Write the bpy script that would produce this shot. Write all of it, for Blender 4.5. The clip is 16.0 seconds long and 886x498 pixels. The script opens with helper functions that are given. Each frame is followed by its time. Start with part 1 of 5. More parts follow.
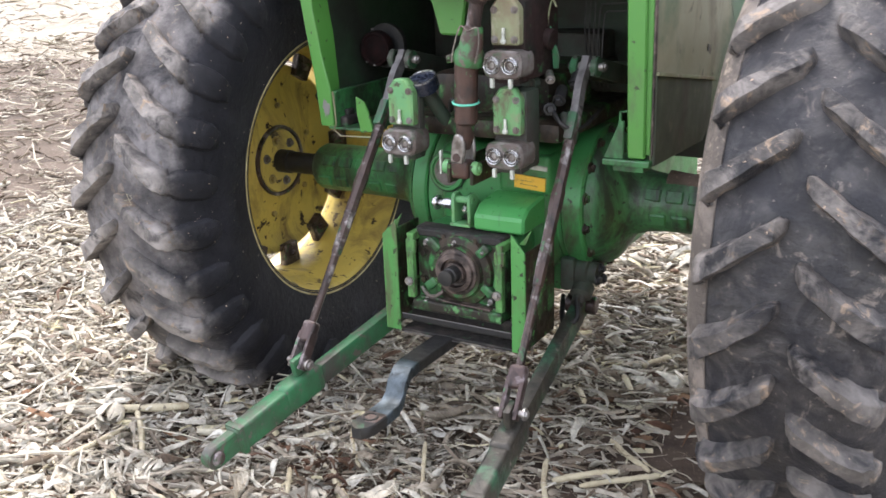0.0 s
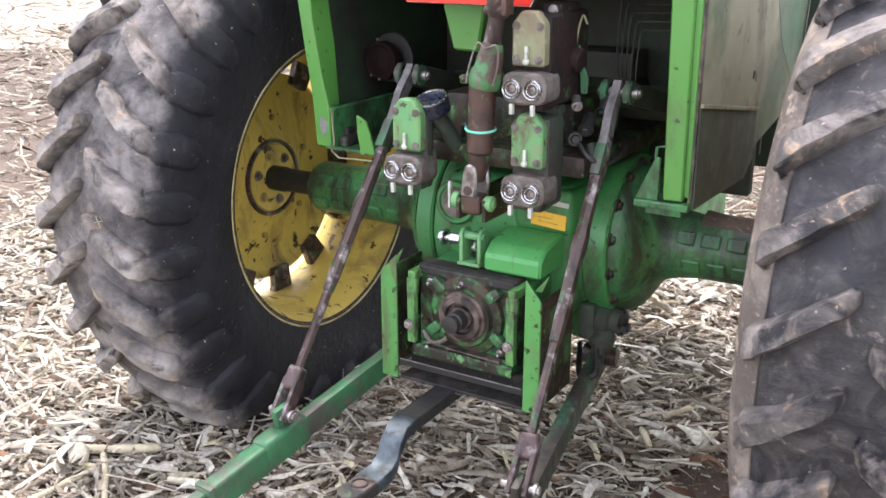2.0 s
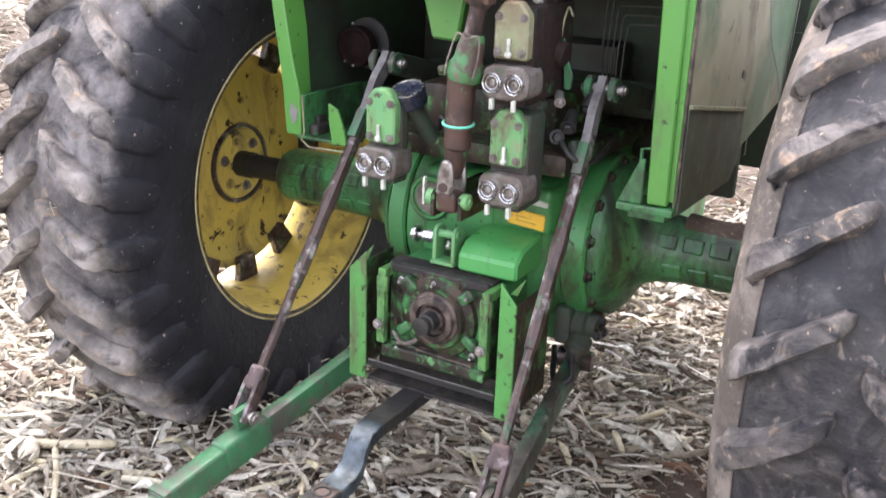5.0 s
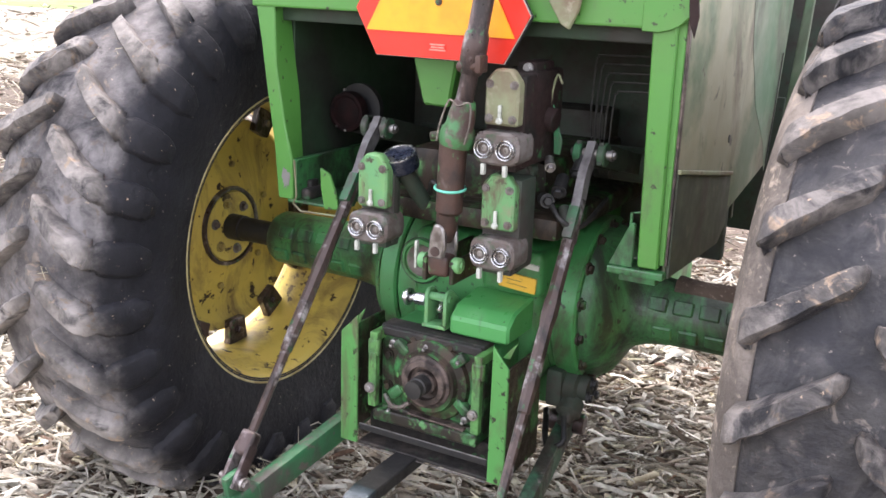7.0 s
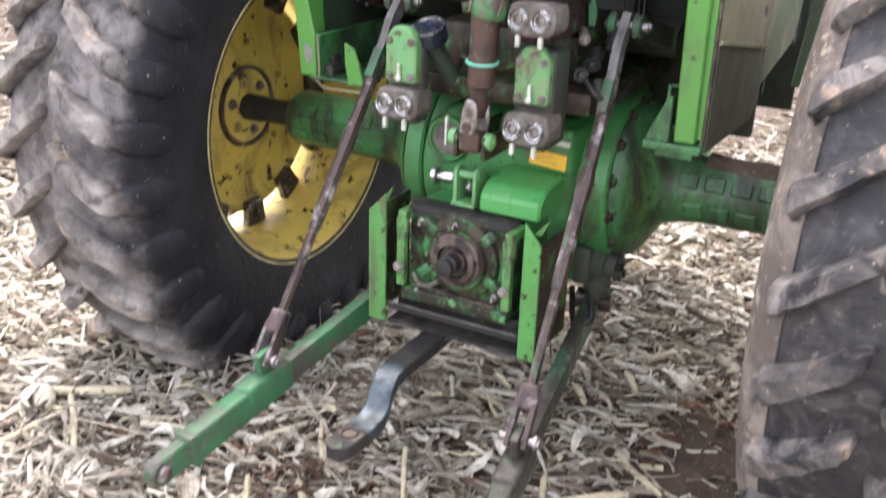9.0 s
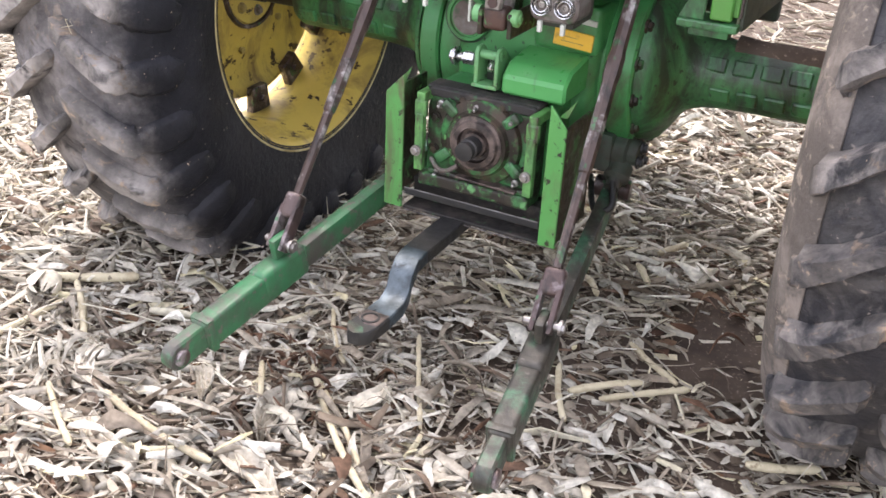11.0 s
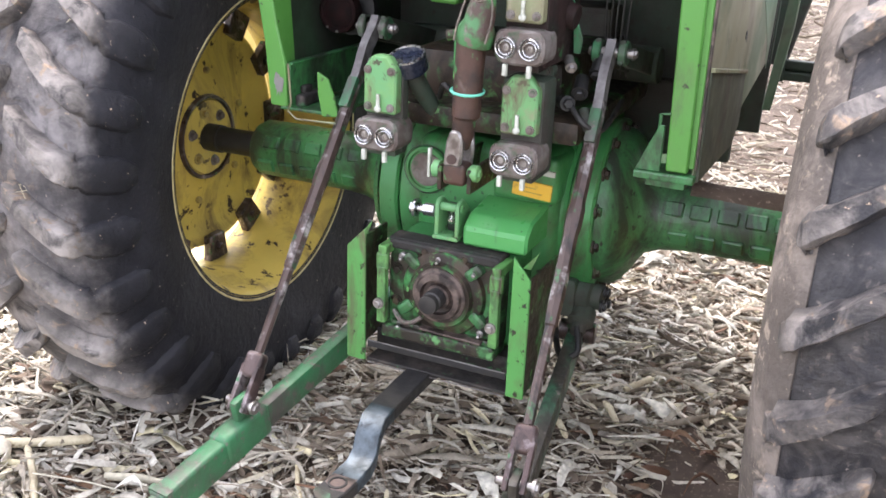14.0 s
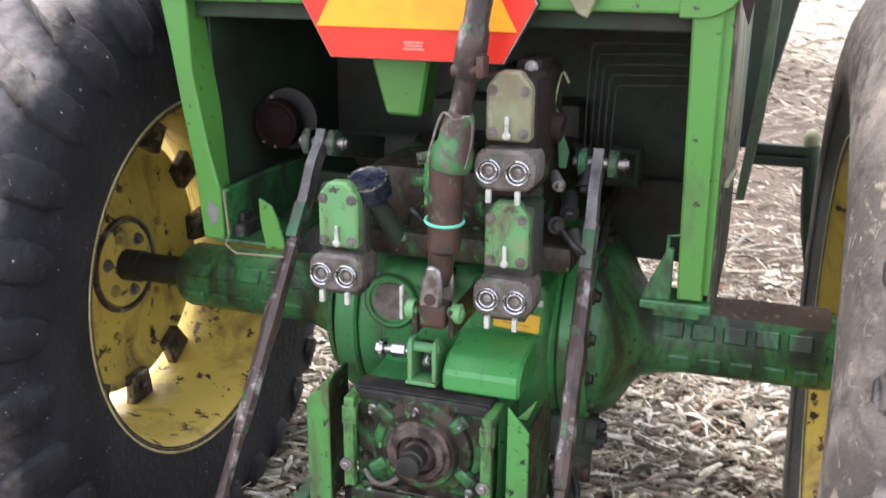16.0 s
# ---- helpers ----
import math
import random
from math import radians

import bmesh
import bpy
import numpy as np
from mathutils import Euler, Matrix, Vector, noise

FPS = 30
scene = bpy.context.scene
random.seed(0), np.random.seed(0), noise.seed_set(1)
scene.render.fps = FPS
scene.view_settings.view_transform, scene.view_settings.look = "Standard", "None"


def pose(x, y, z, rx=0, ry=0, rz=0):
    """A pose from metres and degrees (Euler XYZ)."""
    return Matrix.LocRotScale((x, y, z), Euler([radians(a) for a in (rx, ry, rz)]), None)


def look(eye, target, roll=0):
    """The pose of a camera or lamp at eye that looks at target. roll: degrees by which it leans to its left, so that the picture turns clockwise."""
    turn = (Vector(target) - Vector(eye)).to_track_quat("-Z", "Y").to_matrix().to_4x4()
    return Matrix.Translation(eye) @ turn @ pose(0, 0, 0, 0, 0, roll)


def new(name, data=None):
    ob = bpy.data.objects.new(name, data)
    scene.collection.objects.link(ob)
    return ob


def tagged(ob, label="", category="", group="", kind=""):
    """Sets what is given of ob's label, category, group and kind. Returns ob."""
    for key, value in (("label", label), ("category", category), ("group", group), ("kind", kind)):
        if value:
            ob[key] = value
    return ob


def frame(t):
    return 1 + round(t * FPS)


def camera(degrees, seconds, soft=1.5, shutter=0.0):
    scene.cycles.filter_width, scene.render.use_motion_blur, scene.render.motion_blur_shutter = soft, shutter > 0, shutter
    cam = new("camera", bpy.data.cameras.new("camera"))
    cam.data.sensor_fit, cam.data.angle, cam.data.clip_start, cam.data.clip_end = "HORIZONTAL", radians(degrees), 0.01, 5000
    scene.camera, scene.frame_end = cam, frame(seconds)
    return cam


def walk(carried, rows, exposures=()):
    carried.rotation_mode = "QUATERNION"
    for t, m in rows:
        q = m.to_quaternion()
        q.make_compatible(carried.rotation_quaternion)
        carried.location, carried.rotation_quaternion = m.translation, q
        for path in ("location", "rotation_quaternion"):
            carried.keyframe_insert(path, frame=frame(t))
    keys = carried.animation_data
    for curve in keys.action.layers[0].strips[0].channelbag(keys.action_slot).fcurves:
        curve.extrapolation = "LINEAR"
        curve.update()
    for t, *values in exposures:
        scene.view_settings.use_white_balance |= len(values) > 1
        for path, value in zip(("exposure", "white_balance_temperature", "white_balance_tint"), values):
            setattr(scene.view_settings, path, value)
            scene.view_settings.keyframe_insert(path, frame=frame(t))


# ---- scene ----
cam = camera(49.1, 16.0, 1.6, 0.5)
EXPOSURES = [(0.0, 2.33, 6580, 14), (1.5, 2.54, 6630, 17), (3.0, 2.66, 6630, 18), (5.0, 2.72, 6630, 18), (7.5, 2.55, 6680, 18), (8.5, 2.60, 6730, 18), (9.5, 2.72, 6780, 18),
             (12.0, 2.35, 6680, 18), (12.5, 2.34, 6680, 18), (13.5, 2.70, 6630, 18), (14.5, 2.75, 6630, 17), (15.0, 2.88, 6520, 17), (15.5, 2.61, 6540, 16), (16.0, 2.47, 6580, 16)]
PATH = [
    (0, (1.426, -2.891, 1.636), (0.491, -1.345, 1.046), -2.05),
    (0.5, (1.397, -2.773, 1.626), (0.417, -1.260, 1.026), -1.34),
    (1, (1.379, -2.699, 1.635), (0.361, -1.211, 1.034), -1.44),
    (1.5, (1.344, -2.657, 1.645), (0.359, -1.137, 1.070), -1.37),
    (2, (1.238, -2.597, 1.642), (0.300, -1.054, 1.052), -0.05),
    (2.5, (1.107, -2.542, 1.628), (0.235, -1.002, 0.933), -1.04),
    (3, (1.066, -2.529, 1.621), (0.224, -0.985, 0.901), -0.61),
    (3.5, (1.126, -2.518, 1.634), (0.251, -0.984, 0.932), 0.69),
    (4, (1.166, -2.503, 1.634), (0.293, -0.976, 0.916), 1.05),
    (4.5, (1.176, -2.502, 1.639), (0.297, -0.963, 0.955), 1.58),
    (5, (1.172, -2.495, 1.653), (0.289, -0.934, 1.026), 2.00),
    (5.2, (1.170, -2.494, 1.658), (0.282, -0.925, 1.058), 1.92),
    (7.3, (1.157, -2.511, 1.671), (0.279, -0.907, 1.155), 2.05),
    (7.5, (1.153, -2.511, 1.676), (0.276, -0.909, 1.154), 2.10),
    (8, (1.137, -2.518, 1.674), (0.267, -0.915, 1.143), 2.36),
    (8.5, (1.112, -2.522, 1.669), (0.256, -0.929, 1.086), 2.15),
    (9, (1.077, -2.536, 1.627), (0.246, -0.986, 0.906), 1.94),
    (9.5, (1.044, -2.544, 1.583), (0.241, -1.046, 0.734), 2.21),
    (9.7, (1.040, -2.541, 1.569), (0.248, -1.053, 0.692), 2.45),
    (12, (0.946, -2.566, 1.550), (0.199, -1.061, 0.663), 2.82),
    (12.5, (0.949, -2.572, 1.552), (0.198, -1.050, 0.698), 2.80),
    (13, (0.953, -2.561, 1.604), (0.165, -0.982, 0.899), 2.21),
    (13.5, (0.945, -2.546, 1.621), (0.186, -0.934, 0.959), 2.48),
    (14, (0.928, -2.501, 1.628), (0.200, -0.884, 0.945), 2.11),
    (14.5, (0.876, -2.399, 1.614), (0.140, -0.809, 0.880), 0.79),
    (15, (0.834, -2.297, 1.644), (0.061, -0.549, 1.054), 0.90),
    (15.5, (0.769, -2.251, 1.666), (0.047, -0.461, 1.143), 0.70),
    (16, (0.645, -2.216, 1.692), (0.044, -0.420, 1.090), 0.35),
]
walk(cam, [(t, look(eye, target, roll)) for t, eye, target, roll in PATH], EXPOSURES)

# ---- light: a bright overcast sky ----
world = bpy.data.worlds.new("overcast_sky")
scene.world = world
world.use_nodes = True
wn, wl = world.node_tree.nodes, world.node_tree.links
sky = wn.new("ShaderNodeTexSky")
sky.sky_type, sky.sun_disc = "NISHITA", False
sky.sun_elevation, sky.sun_rotation = radians(66), radians(317)
sky.air_density, sky.dust_density, sky.ozone_density = 1.0, 1.5, 1.0
veil = wn.new("ShaderNodeHueSaturation")
veil.inputs["Saturation"].default_value = 0.35
wl.new(sky.outputs[0], veil.inputs["Color"])
wl.new(veil.outputs["Color"], wn["Background"].inputs[0])
wn["Background"].inputs[1].default_value = 0.15
sun = new("sun", bpy.data.lights.new("sun", "SUN"))
sun.data.energy, sun.data.angle, sun.data.color = 0.60, radians(24), (1.0, 0.93, 0.83)
sun.matrix_world = look((-2.6, 2.8, 8.6), (0, 0, 0))


# ---- materials ----
def material(name, colour, rough=0.6, metal=0.0, second=None, scale=6.0, amount=(0.45, 0.65), fine=None,
             fine_scale=60.0, fine_amount=(0.55, 0.7), grime=None, grime_scale=9.0, grime_amount=(0.5, 0.66), bump=0.15, bump_scale=80.0, island=0.0, spec=0.5):
    """Paint or metal: a base colour, a second in broad patches, a third in fine specks, and fine relief."""
    m = bpy.data.materials.new(name)
    m.use_nodes = True
    n, l = m.node_tree.nodes, m.node_tree.links
    b = n["Principled BSDF"]
    b.inputs["Roughness"].default_value, b.inputs["Metallic"].default_value = rough, metal
    b.inputs["Specular IOR Level"].default_value = spec
    co = n.new("ShaderNodeTexCoord").outputs["Object"]

    def tex(s, detail=6.0, rgh=0.6):
        t = n.new("ShaderNodeTexNoise")
        t.inputs["Scale"].default_value, t.inputs["Detail"].default_value, t.inputs["Roughness"].default_value = s, detail, rgh
        l.new(co, t.inputs["Vector"])
        return t.outputs["Fac"]

    def ramp(fac, lo, hi):
        r = n.new("ShaderNodeMapRange")
        r.inputs["From Min"].default_value, r.inputs["From Max"].default_value = lo, hi
        l.new(fac, r.inputs["Value"])
        return r.outputs["Result"]

    def mix(fac, a, c):
        x = n.new("ShaderNodeMix")
        x.data_type = "RGBA"
        l.new(fac, x.inputs["Factor"])
        for sock, v in ((x.inputs[6], a), (x.inputs[7], c)):
            if isinstance(v, tuple):
                sock.default_value = (*v, 1)
            else:
                l.new(v, sock)
        return x.outputs[2]

    col = colour
    if second:
        col = mix(ramp(tex(scale), *amount), col, second)
    if fine:
        col = mix(ramp(tex(fine_scale, 4.0), *fine_amount), col, fine)
    if grime:
        stretch = n.new("ShaderNodeMapping")
        stretch.inputs["Scale"].default_value = (1.0, 1.0, 0.4)
        l.new(co, stretch.inputs["Vector"])
        t = n.new("ShaderNodeTexNoise")
        t.inputs["Scale"].default_value, t.inputs["Detail"].default_value, t.inputs["Roughness"].default_value = grime_scale, 10.0, 0.68
        t.inputs["Distortion"].default_value = 0.6
        l.new(stretch.outputs["Vector"], t.inputs["Vector"])
        col = mix(ramp(t.outputs["Fac"], *grime_amount), col, grime)
    if island:
        g = n.new("ShaderNodeNewGeometry").outputs["Random Per Island"]
        h = n.new("ShaderNodeHueSaturation")
        v = n.new("ShaderNodeMapRange")
        v.inputs["To Min"].default_value, v.inputs["To Max"].default_value = 1 - island, 1 + island
        l.new(g, v.inputs["Value"])
        l.new(v.outputs["Result"], h.inputs["Value"])
        if isinstance(col, tuple):
            h.inputs["Color"].default_value = (*col, 1)
        else:
            l.new(col, h.inputs["Color"])
        col = h.outputs["Color"]
    if isinstance(col, tuple):
        b.inputs["Base Color"].default_value = (*col, 1)
    else:
        l.new(col, b.inputs["Base Color"])
    rr = ramp(tex(scale * 3), 0.3, 0.7)
    k = n.new("ShaderNodeMapRange")
    k.inputs["To Min"].default_value, k.inputs["To Max"].default_value = max(rough - 0.12, 0.02), min(rough + 0.15, 1)
    l.new(rr, k.inputs["Value"])
    l.new(k.outputs["Result"], b.inputs["Roughness"])
    if bump:
        u = n.new("ShaderNodeBump")
        u.inputs["Strength"].default_value, u.inputs["Distance"].default_value = bump, 0.004
        l.new(tex(bump_scale, 8.0), u.inputs["Height"])
        l.new(u.outputs["Normal"], b.inputs["Normal"])
    return m


GREEN = material("green_paint", (0.038, 0.175, 0.058), 0.38, second=(0.060, 0.145, 0.060), scale=5, amount=(0.45, 0.75),
                 fine=(0.012, 0.016, 0.010), fine_scale=55, fine_amount=(0.60, 0.68), grime=(0.022, 0.034, 0.020), grime_scale=10, grime_amount=(0.45, 0.60), bump=0.45)
POST = material("sheet_green_paint", (0.070, 0.235, 0.044), 0.42, second=(0.088, 0.195, 0.050), scale=4, amount=(0.5, 0.8),
                fine=(0.03, 0.035, 0.02), fine_scale=42, fine_amount=(0.64, 0.69), grime=(0.07, 0.085, 0.045), grime_scale=6, grime_amount=(0.56, 0.74), bump=0.08)
MINT = material("smooth_green_paint", (0.060, 0.290, 0.080), 0.34, second=(0.065, 0.26, 0.065), scale=6, amount=(0.5, 0.8),
                fine=(0.02, 0.03, 0.015), fine_scale=60, fine_amount=(0.66, 0.71), grime=(0.04, 0.07, 0.04), grime_scale=12, grime_amount=(0.60, 0.75), bump=0.08)
LEVER = material("pale_green_paint", (0.11, 0.30, 0.125), 0.45, second=(0.13, 0.30, 0.11), scale=12, amount=(0.45, 0.6),
                 fine=(0.05, 0.05, 0.03), fine_scale=45, fine_amount=(0.62, 0.68), grime=(0.12, 0.10, 0.06), grime_scale=14, grime_amount=(0.54, 0.66), bump=0.15)
SCUFFED = material("scuffed_pale_green_paint", (0.11, 0.28, 0.11), 0.45, second=(0.20, 0.19, 0.12), scale=9, amount=(0.46, 0.56),
                   fine=(0.05, 0.045, 0.03), fine_scale=40, fine_amount=(0.60, 0.66), grime=(0.10, 0.085, 0.05), grime_scale=14, grime_amount=(0.50, 0.62), bump=0.15)
WORNCAST = material("scraped_green_casting", (0.040, 0.175, 0.056), 0.42, second=(0.020, 0.016, 0.012), scale=14, amount=(0.38, 0.50),
                    fine=(0.10, 0.27, 0.10), fine_scale=26, fine_amount=(0.60, 0.68), grime=(0.045, 0.036, 0.026), grime_scale=12, grime_amount=(0.54, 0.68), bump=0.6, bump_scale=36)
CAST = material("oily_green_casting", (0.040, 0.185, 0.056), 0.48, spec=0.3, second=(0.018, 0.014, 0.010), scale=13, amount=(0.36, 0.48),
                fine=(0.11, 0.31, 0.10), fine_scale=30, fine_amount=(0.60, 0.67), grime=(0.050, 0.034, 0.024), grime_scale=16, grime_amount=(0.46, 0.60), bump=0.8, bump_scale=32)
HOUSING = material("oily_green_housing_paint", (0.042, 0.215, 0.064), 0.40, second=(0.050, 0.165, 0.058), scale=5, amount=(0.45, 0.75),
                   fine=(0.014, 0.020, 0.012), fine_scale=48, fine_amount=(0.63, 0.70), grime=(0.055, 0.060, 0.034), grime_scale=7, grime_amount=(0.52, 0.68), bump=0.3)
GUARD = material("chipped_guard_paint", (0.070, 0.262, 0.066), 0.42, second=(0.070, 0.22, 0.062), scale=6, amount=(0.45, 0.7),
                 fine=(0.016, 0.014, 0.010), fine_scale=38, fine_amount=(0.58, 0.64), grime=(0.085, 0.085, 0.045), grime_scale=9, grime_amount=(0.48, 0.66), bump=0.25)
TEAL = material("worn_arm_paint", (0.024, 0.155, 0.062), 0.45, second=(0.038, 0.085, 0.045), scale=7, amount=(0.42, 0.66),
                fine=(0.11, 0.095, 0.08), fine_scale=30, fine_amount=(0.58, 0.64), grime=(0.060, 0.056, 0.048), grime_scale=10, grime_amount=(0.48, 0.62), bump=0.4)
OLDARM = material("brown_worn_arm_paint", (0.036, 0.120, 0.066), 0.5, second=(0.050, 0.044, 0.034), scale=9, amount=(0.40, 0.54),
                  fine=(0.18, 0.16, 0.14), fine_scale=40, fine_amount=(0.61, 0.68), grime=(0.022, 0.020, 0.017), grime_scale=8, grime_amount=(0.45, 0.58), bump=0.4)
# Fender green with the shade inside the fender put into its colour.
INNER = material("shaded_inner_fender_paint", (0.024, 0.060, 0.026), 0.6, second=(0.018, 0.034, 0.018), scale=4, grime=(0.03, 0.028, 0.02), grime_scale=6, bump=0.15)
# The same green dimmed further: shade under the beam put into the colour.
DIMGREEN = material("shade_dimmed_green_paint", (0.020, 0.046, 0.022), 0.65, second=(0.016, 0.020, 0.014), scale=4, amount=(0.4, 0.6), grime=(0.028, 0.022, 0.016), grime_scale=5, bump=0.15)
# Grimy green, darkened so that the bay's shade is in the colour.
DARKGREEN = material("grimy_shade_dark_green", (0.033, 0.054, 0.036), 0.7, second=(0.042, 0.036, 0.031), scale=6, amount=(0.4, 0.6),
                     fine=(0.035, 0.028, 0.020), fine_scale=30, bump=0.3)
GREYBAR = material("scuffed_grey_steel", (0.22, 0.21, 0.21), 0.5, 0.3, second=(0.10, 0.09, 0.09), scale=16, amount=(0.45, 0.62), bump=0.2)
DIMPIPE = material("dull_pipe_steel", (0.055, 0.052, 0.05), 0.6, 0.2, second=(0.02, 0.02, 0.02), scale=18, bump=0.1)
MAROON = material("grimy_brown_casting", (0.026, 0.014, 0.013), 0.7, 0.0, second=(0.012, 0.012, 0.010), scale=14, fine=(0.03, 0.10, 0.04), fine_scale=22, fine_amount=(0.64, 0.70), bump=0.3, spec=0.25)
PANEL = material("faded_fender_paint", (0.085, 0.122, 0.062), 0.55, second=(0.265, 0.25, 0.165), scale=1.9, amount=(0.44, 0.54),
                 fine=(0.055, 0.042, 0.026), fine_scale=16, fine_amount=(0.61, 0.69), grime=(0.11, 0.088, 0.055), grime_scale=4, grime_amount=(0.50, 0.64), bump=0.12)
LOWPANEL = material("grimy_lower_panel_paint", (0.048, 0.060, 0.038), 0.6, second=(0.034, 0.042, 0.028), scale=4, amount=(0.4, 0.65), fine=(0.085, 0.080, 0.058), fine_scale=18, fine_amount=(0.6, 0.7), grime=(0.042, 0.034, 0.026), grime_scale=7, bump=0.15)
FADED = material("dull_green_strip_paint", (0.075, 0.15, 0.080), 0.6, second=(0.15, 0.18, 0.12), scale=4, amount=(0.45, 0.65), grime=(0.07, 0.075, 0.05), grime_scale=6, bump=0.1)
YELLOW = material("yellow_wheel_paint", (0.60, 0.445, 0.098), 0.5, spec=0.25, second=(0.49, 0.365, 0.092), scale=5, amount=(0.45, 0.7),
                  fine=(0.045, 0.028, 0.016), fine_scale=17, fine_amount=(0.60, 0.635), grime=(0.22, 0.15, 0.055), grime_scale=7, grime_amount=(0.50, 0.68), bump=0.2)
OCHRE = material("muddy_yellow_paint", (0.33, 0.245, 0.075), 0.6, second=(0.14, 0.095, 0.04), scale=30, bump=0.3)
# Pale yellow that paints the highlight along the rim's edge.
LIP = material("highlit_rim_edge", (0.52, 0.45, 0.24), 0.5, second=(0.30, 0.23, 0.09), scale=16, amount=(0.42, 0.62), bump=0.1)
# Rim yellow made paler: light on the outboard side is in the colour.
LITYELLOW = material("sunlit_outer_rim_paint", (0.85, 0.70, 0.28), 0.35, second=(0.72, 0.56, 0.2), scale=6, bump=0.05)


def tyre_rubber(name, dark, dust, r0, r1, clear, speck, sheen=0.18):
    """Black rubber under dried field dust that thins out towards the sidewall, with mud smears and bare patches."""
    m = bpy.data.materials.new(name)
    m.use_nodes = True
    n, l = m.node_tree.nodes, m.node_tree.links
    b = n["Principled BSDF"]
    b.inputs["Specular IOR Level"].default_value = sheen
    co = n.new("ShaderNodeTexCoord").outputs["Object"]

    def node(kind, **ins):
        x = n.new("ShaderNode" + kind)
        for k, v in ins.items():
            x.inputs[k].default_value = v
        return x

    def noise_at(scale, detail=7.0, distort=0.0):
        t = node("TexNoise", Scale=scale, Detail=detail, Roughness=0.65, Distortion=distort)
        l.new(co, t.inputs["Vector"])
        return t.outputs["Fac"]

    def calc(op, a, c):
        x = n.new("ShaderNodeMath")
        x.operation, x.use_clamp = op, op == "MULTIPLY"
        for sock, v in zip(x.inputs, (a, c)):
            if isinstance(v, (int, float)):
                sock.default_value = v
            else:
                l.new(v, sock)
        return x.outputs[0]

    def ramp(v, a, c):
        x = n.new("ShaderNodeMapRange")
        x.interpolation_type = "SMOOTHSTEP"
        x.inputs["From Min"].default_value, x.inputs["From Max"].default_value = a, c
        l.new(v, x.inputs["Value"])
        return x.outputs["Result"]

    def mix(fac, a, c):
        x = n.new("ShaderNodeMix")
        x.data_type = "RGBA"
        l.new(fac, x.inputs["Factor"])
        for sock, v in ((x.inputs[6], a), (x.inputs[7], c)):
            if isinstance(v, tuple):
                sock.default_value = (*v, 1)
            else:
                l.new(v, sock)
        return x.outputs[2]

    sep = n.new("ShaderNodeSeparateXYZ")
    l.new(co, sep.inputs[0])
    dz = calc("SUBTRACT", sep.outputs["Z"], 0.80)
    rad = calc("POWER", calc("ADD", calc("POWER", sep.outputs["Y"], 2.0), calc("POWER", dz, 2.0)), 0.5)
    rad = calc("ADD", rad, calc("SUBTRACT", calc("MULTIPLY", noise_at(6.0), 0.20), 0.10))
    patch = calc("ADD", calc("MULTIPLY", noise_at(9.0, 10.0, 1.2), 0.65), calc("MULTIPLY", noise_at(2.2, 4.0), 0.35))
    cover = calc("MULTIPLY", ramp(rad, r0, r1), ramp(patch, clear, clear + 0.18))
    tone = mix(ramp(noise_at(4.5, 8.0), 0.38, 0.62), dust, tuple(0.42 * v for v in dust))
    tone = mix(ramp(noise_at(22.0, 8.0, 1.0), 0.56, 0.66), tone, speck)
    col = mix(cover, mix(ramp(noise_at(5.0), 0.4, 0.7), dark, tuple(1.9 * v for v in dark)), tone)
    col = mix(ramp(noise_at(60.0, 3.0), 0.68, 0.74), col, tuple(1.25 * v for v in speck))
    l.new(col, b.inputs["Base Color"])
    rough = n.new("ShaderNodeMapRange")
    rough.inputs["To Min"].default_value, rough.inputs["To Max"].default_value = 0.55, 0.95 - sheen
    l.new(cover, rough.inputs["Value"])
    l.new(rough.outputs["Result"], b.inputs["Roughness"])
    u = node("Bump", Strength=0.9, Distance=0.007)
    l.new(calc("ADD", noise_at(40.0), calc("MULTIPLY", noise_at(11.0), 0.9)), u.inputs["Height"])
    l.new(u.outputs["Normal"], b.inputs["Normal"])
    return m


PALELUG = tyre_rubber("dusty_lug_rubber", (0.015, 0.015, 0.018), (0.35, 0.318, 0.296), 0.800, 0.905, 0.33, (0.33, 0.25, 0.185))
WORNLUG = tyre_rubber("worn_lug_rubber", (0.017, 0.017, 0.020), (0.22, 0.198, 0.186), 0.765, 0.845, 0.41, (0.33, 0.245, 0.18), 0.30)
PALETREAD = tyre_rubber("dusty_tread_rubber", (0.013, 0.013, 0.016), (0.335, 0.31, 0.306), 0.785, 0.895, 0.31, (0.28, 0.23, 0.195))
DARKTREAD = tyre_rubber("dark_tread_rubber", (0.014, 0.014, 0.018), (0.080, 0.075, 0.077), 0.755, 0.845, 0.42, (0.20, 0.17, 0.15), 0.48)
SHOULDER = tyre_rubber("dusty_shoulder_rubber", (0.036, 0.033, 0.032), (0.245, 0.210, 0.186), 0.58, 0.66, 0.35, (0.30, 0.25, 0.205))
LINKBROWN = material("dark_rusty_brown_paint", (0.070, 0.036, 0.027), 0.5, 0.1, second=(0.030, 0.020, 0.017), scale=12, amount=(0.42, 0.6), fine=(0.06, 0.20, 0.07), fine_scale=26, fine_amount=(0.63, 0.68), grime=(0.13, 0.10, 0.09), grime_scale=11, grime_amount=(0.58, 0.68), bump=0.4)
COLLAR = material("greasy_painted_collar", (0.045, 0.16, 0.055), 0.5, second=(0.060, 0.034, 0.027), scale=14, amount=(0.42, 0.52), fine=(0.13, 0.11, 0.09), fine_scale=30, fine_amount=(0.62, 0.68), bump=0.5)
